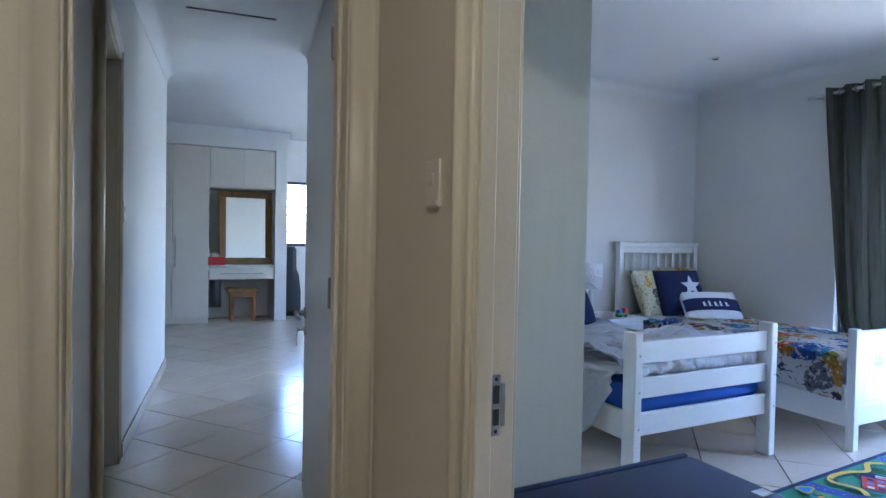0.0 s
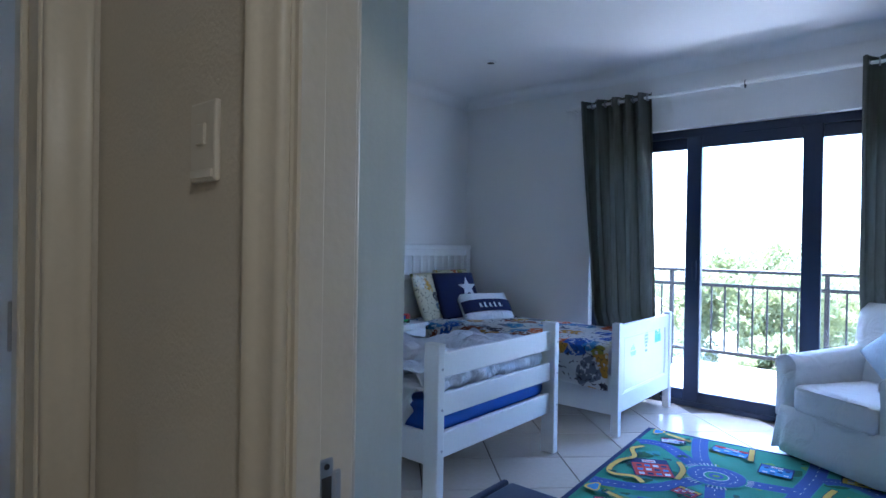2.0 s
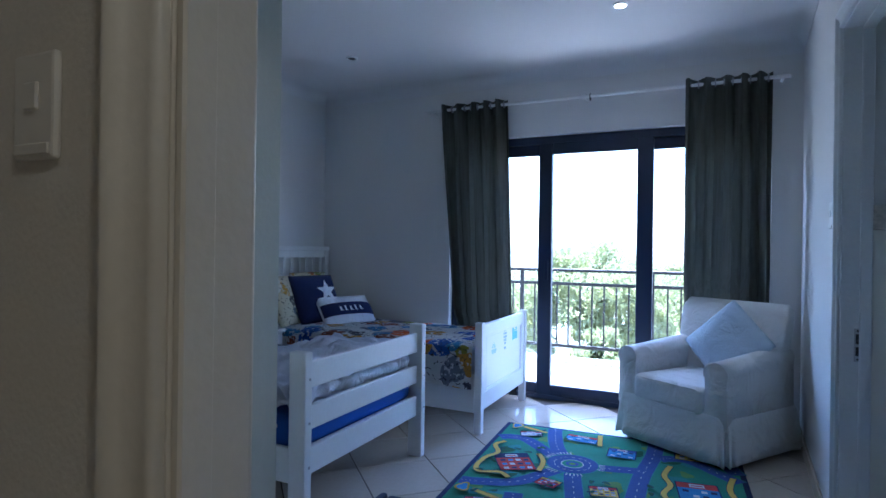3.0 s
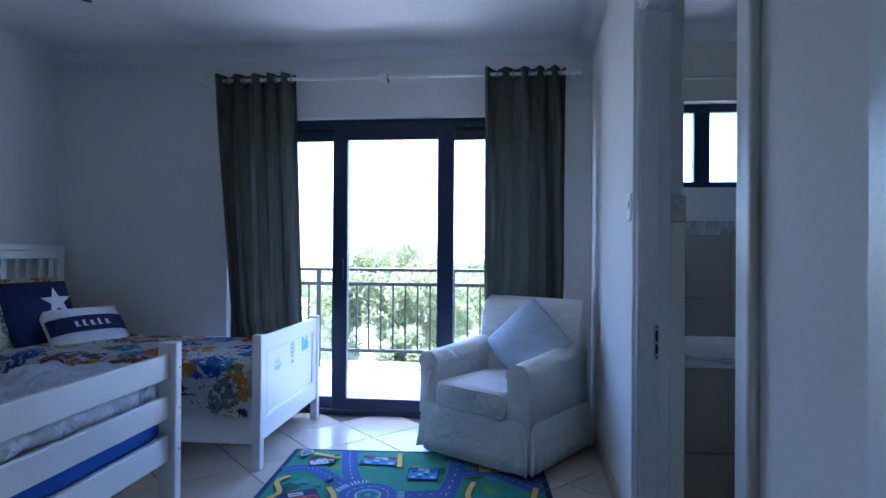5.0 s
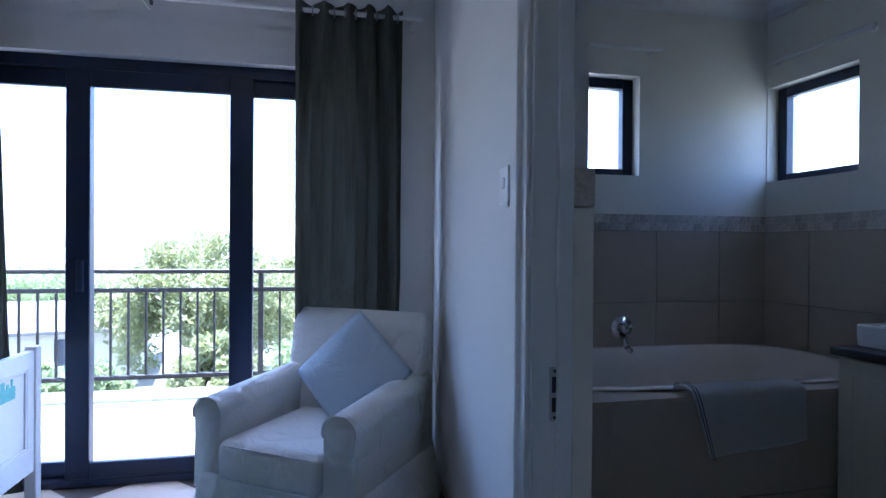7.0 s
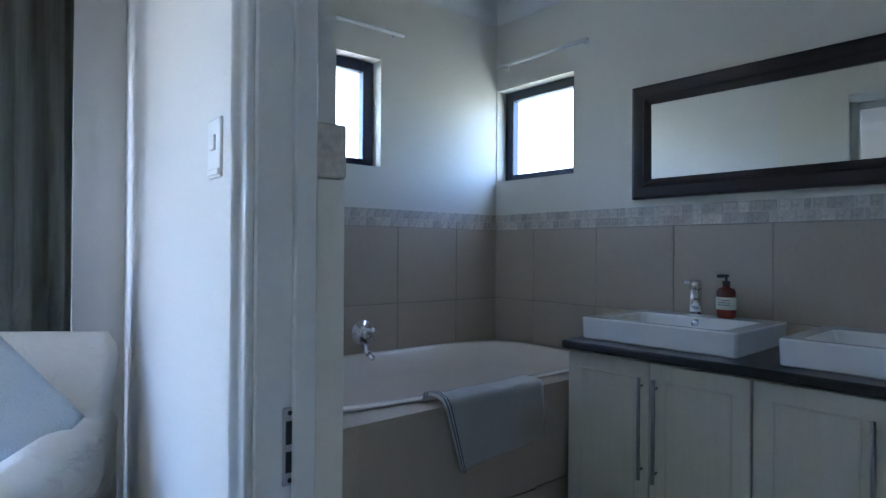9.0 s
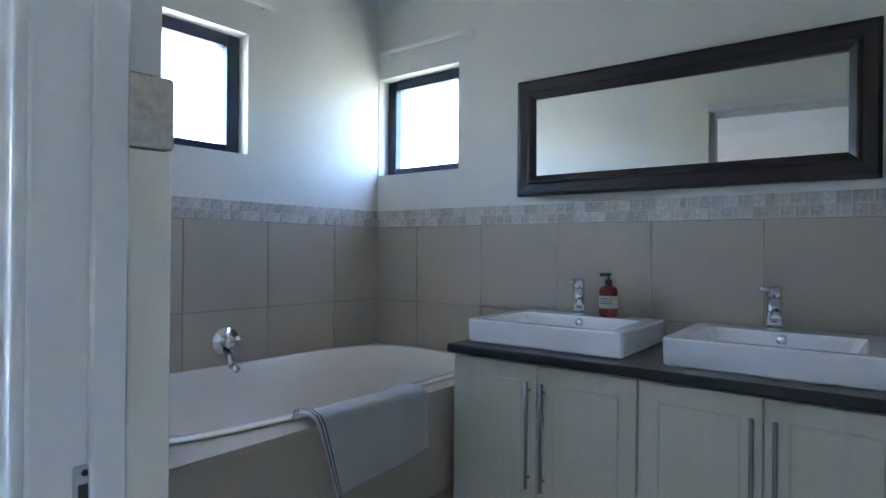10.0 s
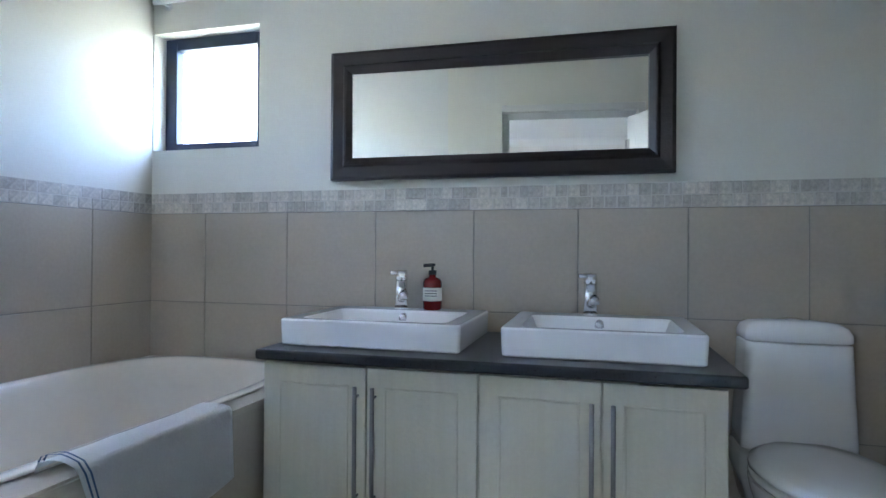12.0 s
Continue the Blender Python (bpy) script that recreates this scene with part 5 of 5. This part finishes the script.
van = thing("vanity_unit", "cream vanity cupboard with four panelled doors", "vanity", (0, 0, 0))
turned(van, FRONT)
VX0, VX1, VF = 3.287, 4.643, -0.085
part("carcass", B(VX0, VX1, BS + 0.012, VF - 0.02, 0.09, 0.765), VANM, van)
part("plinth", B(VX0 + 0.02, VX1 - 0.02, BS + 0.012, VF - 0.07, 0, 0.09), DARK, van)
for k, (a, b) in enumerate(((4.293, 4.640), (3.950, 4.289), (3.608, 3.944), (3.290, 3.604))):
    d = part("door", B(a, b, VF - 0.018, VF, 0.10, 0.757, 0.004, 2), VANM, van)
    bm = bmesh.new()
    x0, x1, z0, z1 = a + 0.055, b - 0.055, 0.16, 0.70
    for p0, p1, q0, q1 in ((x0, x1, z1 - 0.008, z1), (x0, x1, z0, z0 + 0.008), (x0, x0 + 0.008, z0, z1), (x1 - 0.008, x1, z0, z1)):
        box(bm, p0, p1, VF - 0.001, VF + 0.003, q0, q1, 0.002)
    part("panel_bead", bm, VANM, d)
    hx = a + 0.024 if k % 2 == 0 else b - 0.028
    bm = bmesh.new()
    tube(bm, (hx, VF + 0.028, 0.338), (hx, VF + 0.028, 0.703), 0.0065, 12)
    for z in (0.372, 0.672):
        tube(bm, (hx, VF, z), (hx, VF + 0.028, z), 0.004, 8)
    part("bar_handle", bm, PULL, d, "long brushed steel bar handle", True)
turned(solo("granite_worktop", B(3.25, 4.655, BS + 0.012, -0.055, 0.767, 0.80, 0.008, 3), GRAN, "black granite worktop on the vanity", "worktop"), FRONT)


def basin(x0, x1, label):
    b = thing("basin", label, "basin", ((x0 + x1) / 2, -0.385, 0.80))
    w, d, h = (x1 - x0) / 2, 0.24, 0.088

    def rr(a, c, z, r, n=8):
        out = []
        for qx, qy, s in ((1, 1, 0), (-1, 1, 1), (-1, -1, 2), (1, -1, 3)):
            for k in range(n):
                t = (s + k / (n - 1)) * math.pi / 2
                out.append((qx * (a - r) + r * math.cos(t), qy * (c - r) + r * math.sin(t), z))
        return out

    bm = bmesh.new()
    rings = [rr(w - 0.008, d - 0.008, 0.001, 0.012), rr(w - 0.003, d - 0.003, 0.006, 0.012), rr(w, d, h - 0.006, 0.012), rr(w - 0.004, d - 0.004, h, 0.012)]
    inner = [rr(w - 0.055, d - 0.07, h, 0.03), rr(w - 0.062, d - 0.077, h - 0.008, 0.03), rr(w - 0.085, d - 0.10, 0.03, 0.03), rr(w - 0.14, d - 0.15, 0.022, 0.03)]
    inner = [[(x, y + 0.035, z) for x, y, z in ring] for ring in inner]
    rs = [[bm.verts.new(p) for p in ring] for ring in rings + inner]
    for p, q in zip(rs, rs[1:]):
        n = len(p)
        for k in range(n):
            bm.faces.new((p[k], p[(k + 1) % n], q[(k + 1) % n], q[k]))
    bm.faces.new(rs[-1]), bm.faces.new(rs[0][::-1])
    part("bowl", bm, CERAM, b)
    part("overflow", T((0, -d + 0.107, 0.066), (0, -d + 0.128, 0.060), 0.015, 18), CHROME, b, "chrome overflow cap", True)
    part("waste", T((0, 0.03, 0.0215), (0, 0.03, 0.027), 0.022, 18), CHROME, b, "chrome waste")
    return b


turned(basin(4.015, 4.622, "white rectangular countertop basin"), FRONT)
turned(basin(3.325, 3.894, "white rectangular countertop basin beside the toilet"), FRONT)


def mixer(x, turn):
    m = thing("basin_mixer", "chrome single-lever basin mixer", "tap", (x, -0.575, 0.888), turn)
    part("base", T((0, 0, 0), (0, 0, 0.008), 0.026, 20), CHROME, m, "", True)
    part("body", T((0, 0, 0.006), (0, 0, 0.112), 0.024, 24, 0.023), CHROME, m, "", True)
    bm = bmesh.new()
    tube(bm, (0, 0.0, 0.035), (0, 0.080, 0.062), 0.017, 16), tube(bm, (0, 0.074, 0.068), (0, 0.082, 0.044), 0.016, 16)
    part("spout", bm, CHROME, m, "", True)
    bm = bmesh.new()
    tube(bm, (0, 0, 0.114), (0, 0.004, 0.146), 0.024, 24, 0.022), tube(bm, (0.005, 0.01, 0.138), (0.045, 0.03, 0.140), 0.007, 10)
    part("lever", bm, CHROME, m, "", True)
    return m


turned(mixer(4.35, 25), FRONT), turned(mixer(3.64, 10), FRONT)
bt = thing("soap_bottle", "dark red pump soap bottle with a cream label", "soap bottle", (4.225, -0.575, 0.888), 12)
turned(bt, FRONT)
part("body", lathe([(0.034, 0), (0.036, 0.006), (0.036, 0.105), (0.030, 0.118), (0.014, 0.124), (0.013, 0.135)], 28), AMBER, bt, "", True)
part("label", lathe([(0.0364, 0.035), (0.0366, 0.035), (0.0366, 0.085), (0.0364, 0.085)], 28), PAPER, bt, "cream paper label", True)
bm = bmesh.new()
for z in (0.072, 0.062, 0.053):
    for k in range(7):
        a = math.radians(50 + 11 * k)
        box(bm, 0.0368 * math.cos(a) - 0.003, 0.0368 * math.cos(a) + 0.003, 0.0368 * math.sin(a) - 0.001, 0.0368 * math.sin(a) + 0.0012, z, z + 0.003)
part("label_text_bars", bm, DARK, bt)
bm = bmesh.new()
tube(bm, (0, 0, 0.133), (0, 0, 0.150), 0.015, 16), tube(bm, (0, 0, 0.150), (0, 0, 0.168), 0.005, 10), tube(bm, (0, -0.004, 0.170), (0.035, 0.0, 0.168), 0.007, 10), tube(bm, (0, 0, 0.166), (0, 0, 0.176), 0.011, 14)
part("pump", bm, DARK, bt, "black pump head", True)

mr = turned(thing("wall_mirror", "wide mirror in a dark brown moulded frame", "mirror", (0, BS + 0.005, 0)), SOUTH @ Matrix.Translation((4.04, BS + 0.013, 0)) @ pose(0, 0, 0, 0, 0, 1.2) @ Matrix.Translation((-4.04, -BS, 0)))
MX0, MX1, MZ0, MZ1 = 3.375, 4.71, 1.40, 1.925
part("glass", B(MX0 + 0.082, MX1 - 0.082, 0.014, 0.018, MZ0 + 0.078, MZ1 - 0.078), MIRR, mr, "mirror glass")
silver = mr.children[0]
silver.matrix_local = Matrix.Translation((4.04, 0.010, 1.66)) @ pose(0, 0, 0, -0.5, 0, 0.7) @ Matrix.Translation((-4.04, -0.016, -1.66))
part("backing", B(MX0 + 0.01, MX1 - 0.01, -0.0045, -0.003, MZ0 + 0.01, MZ1 - 0.01), DARK, mr)
fp = [(u * 1.06, v) for u, v in [(0, 0.0), (0.0, 0.030), (0.012, 0.034), (0.05, 0.030), (0.058, 0.036), (0.066, 0.034), (0.078, 0.026), (0.086, 0.020), (0.086, 0.0)]]


def mitred(bm, x0, x1, z0, z1, prof):
    loops = []
    for u, v in prof:
        loops.append([bm.verts.new(p) for p in ((x0 + u, v, z0 + u), (x1 - u, v, z0 + u), (x1 - u, v, z1 - u), (x0 + u, v, z1 - u))])
    for p, q in zip(loops, loops[1:]):
        for k in range(4):
            bm.faces.new((p[k], p[(k + 1) % 4], q[(k + 1) % 4], q[k]))


bm = bmesh.new()
mitred(bm, MX0, MX1, MZ0, MZ1, fp)
part("frame", bm, MFRAME, mr)


def toilet():
    t = thing("toilet", "white close-coupled toilet with a closed lid and push button", "toilet", (3.0, -0.67, 0))

    def eg(cy, a, b, z, front=1.0, n=40):
        out = []
        for k in range(n):
            q = 2 * math.pi * k / n
            s = math.sin(q)
            out.append((a * math.cos(q) * (1 - 0.10 * max(0, s)), cy + (b * front if s > 0 else b * 0.8) * s, z))
        return out

    def rr(w, y0, y1, z, r=0.04, n=6):
        out = []
        a, c, m = w / 2, (y1 - y0) / 2, (y0 + y1) / 2
        for qx, qy, s in ((1, 1, 0), (-1, 1, 1), (-1, -1, 2), (1, -1, 3)):
            for k in range(n):
                q = (s + k / (n - 1)) * math.pi / 2
                out.append((qx * (a - r) + r * math.cos(q), m + qy * (c - r) + r * math.sin(q), z))
        return out

    part("pan", loft([eg(0.30, 0.12, 0.22, 0.0), eg(0.30, 0.112, 0.21, 0.06), eg(0.31, 0.115, 0.215, 0.20), eg(0.34, 0.15, 0.25, 0.33), eg(0.36, 0.182, 0.285, 0.42), eg(0.36, 0.188, 0.292, 0.452), eg(0.36, 0.186, 0.29, 0.458)]), CERAM, t, "", True)
    part("shelf", loft([rr(0.30, 0.004, 0.22, 0.30, 0.05), rr(0.36, 0.002, 0.24, 0.42, 0.05), rr(0.362, 0.002, 0.25, 0.478, 0.05), rr(0.352, 0.006, 0.245, 0.486, 0.05)]), CERAM, t, "", True)
    part("seat", loft([eg(0.38, 0.186, 0.295, 0.464), eg(0.38, 0.192, 0.302, 0.472), eg(0.38, 0.190, 0.299, 0.486)]), CERAM, t, "", True)
    part("lid", loft([eg(0.38, 0.182, 0.29, 0.489), eg(0.38, 0.192, 0.302, 0.494), eg(0.38, 0.190, 0.299, 0.508), eg(0.38, 0.165, 0.27, 0.519), eg(0.38, 0.10, 0.18, 0.523)]), CERAM, t, "", True)
    part("cistern", loft([rr(0.335, 0.004, 0.182, 0.487, 0.03), rr(0.332, 0.0, 0.182, 0.52, 0.03), rr(0.316, 0.0, 0.18, 0.68, 0.03), rr(0.305, 0.0, 0.178, 0.822, 0.03), rr(0.300, 0.002, 0.175, 0.826, 0.03)]), CERAM, t, "", True)
    part("cistern_lid", loft([rr(0.300, -0.002, 0.178, 0.830, 0.035), rr(0.308, -0.002, 0.184, 0.834, 0.035), rr(0.306, -0.002, 0.183, 0.856, 0.035), rr(0.290, 0.004, 0.172, 0.876, 0.04), rr(0.245, 0.02, 0.15, 0.889, 0.04), rr(0.14, 0.05, 0.12, 0.894, 0.03)]), CERAM, t, "", True)
    part("push_button", T((0, 0.085, 0.892), (0, 0.085, 0.899), 0.028, 24), CHROME, t, "chrome push button", True)
    return t


turned(toilet(), FRONT)

# tiled door reveal
rv = tagged(thing("trim_reveal", "tiled wall edge with a mosaic cap beside the bathroom door, whitened as lit from the bedroom"), kind="structure")
# Tile given the white wall paint: the bedroom's cool light is in its colour.
part("reveal_tile", B(4.016, 4.062, 1.236, 1.3025, 0, 1.275, 0.002), BATHW, rv, "tile on the wall's edge, the bedroom's light put into its pale colour")
part("reveal_mosaic", B(4.014, 4.062, 1.234, 1.302, 1.278, 1.37, 0.003), MOSA, rv)

# ---- lounge at the passage's end ----
cb = thing("built_in_cupboard", "cream built-in cupboards with flat doors", "cupboard", (0, 9.35, 0))
part("carcass", B(0.2, 1.66, 0.02, 0.55, 0.08, 2.33), CUPB, cb)
part("plinth", B(0.2, 1.66, 0.05, 0.55, 0, 0.08), CUPB, cb)
for a, b in ((0.22, 0.72), (0.725, 1.215), (1.22, 1.655)):
    d = part("door", B(a, b, 0, 0.02, 0.085, 2.32, 0.003), CUPB, cb)
    part("handle", B(a + 0.03, a + 0.05, -0.02, 0.0, 0.75, 1.15, 0.003), STEEL, d)
part("over_cupboard", B(1.66, 2.50, 0.02, 0.55, 1.80, 2.33), CUPB, cb)
for a, b in ((1.665, 2.08), (2.085, 2.495)):
    part("top_door", B(a, b, 0, 0.02, 1.81, 2.32, 0.003), CUPB, cb)
part("bulkhead", B(0.2, 2.66, -0.01, 0.55, 2.335, CZ - 0.002), WALL, cb, "white bulkhead over the cupboards")
part("side_post", B(2.50, 2.66, -0.02, 0.55, 0, 2.334, 0.003), WALL, cb, "white post")
cornice([(2.70, 9.338), (0.2, 9.338)], "trim_cornice_11")
part("shelf_top", B(1.66, 2.50, 0.0, 0.55, 0.74, 0.77, 0.003), CUPB, cb)
dw = part("drawer", B(1.665, 2.495, -0.005, 0.015, 0.58, 0.735, 0.003), CUPB, cb)
part("drawer_handle", B(1.80, 2.35, -0.022, -0.005, 0.65, 0.665, 0.003), STEEL, dw)
gm = thing("leaning_mirror", "mirror in a broad gilt brown frame on the dressing shelf", "mirror", (0, 9.55, 0.772))
gm.matrix_world = pose(0, 9.56, 0.772, -4, 0, 0)
bm = bmesh.new()
for p in ((1.80, 2.52 - 0.02, 0, 0.09), (1.80, 2.50, 0.92, 1.01), (1.80, 1.89, 0.09, 0.92), (2.41, 2.50, 0.09, 0.92)):
    box(bm, p[0], p[1], -0.02, 0.03, p[2], p[3], 0.012, 2)
part("frame", bm, GOLDW, gm)
part("glass", B(1.88, 2.42, 0.0, 0.012, 0.08, 0.93), MIRR, gm)
rb = thing("red_box", "red box with white tissues on the dressing shelf", "box", (1.74, 9.42, 0.77), 10)
part("carton", B(-0.10, 0.12, -0.06, 0.06, 0, 0.11, 0.004), REDM, rb)
bm = pillow(0.12, 0.08, 0.08, 8)
bmesh.ops.translate(bm, vec=(0, 0, 0.125), verts=bm.verts[:])
part("tissue", bm, SHEET, rb, "", True)
st = thing("stool", "orange-brown wooden stool with a dark seat under the shelf", "stool", (2.10, 9.50, 0))
part("seat", B(-0.21, 0.21, -0.15, 0.15, 0.40, 0.45, 0.015, 2), GOLDW, st)
part("apron", B(-0.17, 0.17, -0.12, 0.12, 0.33, 0.40, 0.004), PINE, st)
for x in (-0.16, 0.12):
    for y in (-0.12, 0.08):
        part("leg", B(x, x + 0.045, y, y + 0.045, 0, 0.34, 0.004), PINE, st)
bg = thing("backpack", "dark backpack hanging beside the cupboard", "backpack", (1.73, 9.42, 0.22))
part("body", pillow(0.16, 0.5, 0.2, 10), DARK, bg, "", True)
bg.matrix_world = pose(1.74, 9.45, 0.45, 90, 0, 0)
gb = thing("guitar_bag", "black guitar bag standing against the wall", "guitar bag", (2.80, 9.78, 0))


def bagring(z, w, d):
    return [(w * math.cos(2 * math.pi * k / 20), d * math.sin(2 * math.pi * k / 20) + 0.05 * (1 - z), z) for k in range(20)]


part("bag", loft([bagring(0.0, 0.12, 0.05), bagring(0.1, 0.17, 0.06), bagring(0.35, 0.165, 0.06), bagring(0.6, 0.13, 0.06), bagring(0.7, 0.09, 0.05), bagring(0.98, 0.085, 0.045), bagring(1.02, 0.06, 0.03)]), DARK, gb, "", True)
part("neck_strap", T((0.02, -0.06, 0.62), (0.02, -0.055, 0.97), 0.008, 8), DARK, gb)
lw = tagged(thing("window_4", "white louvred window with dark bars", "window"), kind="structure")
for k in range(7):
    part("bar", B(2.72, 3.6, 9.94, 9.955, 1.10 + 0.125 * k, 1.118 + 0.125 * k), DARK, lw)
part("frame", B(2.72, 2.76, 9.92, 9.99, 1.02, 1.98), ALU, lw), part("frame", B(3.56, 3.6, 9.92, 9.99, 1.02, 1.98), ALU, lw)
part("frame", B(2.76, 3.56, 9.92, 9.99, 1.02, 1.06), ALU, lw), part("frame", B(2.76, 3.56, 9.92, 9.99, 1.94, 1.98), ALU, lw)
vent = thing("ceiling_slot", "thin dark slot of the ceiling hatch", "ceiling hatch", (1.515, 5.16, CZ), -6.5)
part("gap", B(-0.27, 0.27, -0.01, 0.01, -0.004, 0.0), DARK, vent)

# ---- tiles, piece by piece ----
S, J = 0.405, 0.004
wt = {}


def wtile(parent, axis, a0, a1, z0, z1, p, out):
    """One wall tile on the face at p; out: which way it stands proud."""
    key = (axis, round(a1 - a0, 3), round(z1 - z0, 3), out)
    if key not in wt:
        w, h = a1 - a0 - J, z1 - z0 - J
        b3 = B(*((0.0, 0.010, -w / 2, w / 2) if axis == "x" else (-w / 2, w / 2, 0.0, 0.010)), -h / 2, h / 2, 0.0015)
        wt[key] = mesh_of("wall_tile", b3, WTILE)
    o = new("wall_tile", wt[key])
    o.parent = parent
    off = 0.002 if out > 0 else -0.012
    o.location = (p + off, (a0 + a1) / 2, (z0 + z1) / 2) if axis == "x" else ((a0 + a1) / 2, p + off, (z0 + z1) / 2)


def tiled(name, axis, p, out, cuts, zcuts, label):
    w = tagged(thing(name, label), kind="structure")
    a0, a1 = cuts[0], cuts[-1]
    g = (p, p + out * 0.008)
    part("grout", B(*((min(g), max(g), a0, a1) if axis == "x" else (a0, a1, min(g), max(g))), zcuts[0], 1.276), GROUT, w)
    h = (p, p + out * 0.0118)
    part("border_grout", B(*((min(h), max(h), a0, a1) if axis == "x" else (a0, a1, min(h), max(h))), 1.276, 1.366), PALEG, w)
    for b0, b1 in zip(cuts, cuts[1:]):
        for c0, c1 in zip(zcuts, zcuts[1:]):
            wtile(w, axis, b0, b1, c0, c1, p, out)
    rnd = random.Random(7)
    for r in range(2):
        a = a0
        while a < a1 - 0.012:
            m = min(rnd.choice((0.03, 0.045, 0.045, 0.045, 0.06, 0.09)), a1 - a)
            key = (axis, round(m, 4))
            if key not in wt:
                wt[key] = mesh_of("mosaic_tile", B(*((0, 0.012, -m / 2 + 0.001, m / 2 - 0.001) if axis == "x" else (-m / 2 + 0.001, m / 2 - 0.001, 0, 0.012)), -0.0222, 0.0222, 0.0025), MOSA)
            o = new("mosaic_tile", wt[key])
            o.parent = w
            off = (0.001 if out > 0 else -0.013) + rnd.uniform(-0.001, 0.001)
            z = 1.2985 + 0.0455 * r
            o.location = (p + off, a + m / 2, z) if axis == "x" else (a + m / 2, p + off, z)
            a += m
    return w


ZC = [0.475, 0.875, 1.275]
turned(tiled("wall_tiles_south", "y", BS, 1, [1.88, 2.16, 2.56, 2.945, 3.33, 3.715, 4.115, 4.528, 4.935, 5.345, BE], [0.075] + ZC, "beige wall tiles with a mosaic border"), SOUTH)
tiled("wall_tiles_east", "x", BE, -1, [BS, -0.335, 0.062, 0.464, 0.866, 1.235], ZC, "beige wall tiles with a mosaic border")
ap = tagged(thing("bath_front_tiles", "beige tiles on the bath's front"), kind="structure")
for b0, b1 in zip([BS, -0.365, 0.04, 0.445, 0.85], [-0.365, 0.04, 0.445, 0.85, 1.24]):
    for c0, c1 in ((0.0, 0.225), (0.225, TZ - 0.005)):
        wtile(ap, "x", b0, b1, c0, c1, 4.70 - 0.0285 * ((b0 + b1) / 2 + 0.69), -1)

FS = 0.40
ft = mesh_of("floor_tile", B(-FS / 2 + 0.003, FS / 2 - 0.003, -FS / 2 + 0.003, FS / 2 - 0.003, -0.008, 0.0, 0.0015), FTILE)
rest = bmesh.new()


def lay_floor(corner, degrees, z, here):
    """A square lattice of floor tiles with one joint crossing at corner; near ones are pieces, far ones joined."""
    a = radians(degrees)
    for i in range(-30, 31):
        for j in range(-30, 31):
            u, v = (i + 0.5) * FS, (j + 0.5) * FS
            x, y = corner[0] + u * math.cos(a) - v * math.sin(a), corner[1] + u * math.sin(a) + v * math.cos(a)
            if not (-1.5 < x < 5.9 and -0.85 < y < 9.9 and here(x, y)):
                continue
            if (x > 1.9 and y < 5.1) or (0.5 < x < 2.4 and y < 7.2):
                o = new("floor_tile", ft)
                o.parent = floor
                o.matrix_world = pose(x, y, z, 0, 0, degrees)
            else:
                rest.faces.new([rest.verts.new((x + p * math.cos(a) - q * math.sin(a), y + p * math.sin(a) + q * math.cos(a), z - 0.0005)) for p, q in ((-0.197, -0.197), (0.197, -0.197), (0.197, 0.197), (-0.197, 0.197))])


def in_passage(x, y, edge, start):
    return y > start and x < edge + 0.17 * (y - 3.0) or y > 5.28


lay_floor((5.335, 2.70), 45, 0.0, lambda x, y: not in_passage(x, y, 1.95, 3.05))
lay_floor((0.903, 4.457), 39, -0.001, lambda x, y: in_passage(x, y, 2.06, 2.80))
o = part("far_floor_tiles", rest, FTILE, floor)
o["kind"] = "stuff"
bt2 = mesh_of("balcony_tile", B(-0.198, 0.198, -0.198, 0.198, -0.01, 0.0, 0.002), BALC)
bs = tagged(thing("balcony_floor", "pale sunlit balcony floor tiles"), kind="structure")
for i in range(5):
    for j in range(16):
        o = new("balcony_tile", bt2)
        o.parent, o.location = bs, (6.16 + 0.4 * i, -0.2 + 0.4 * j, -0.044)
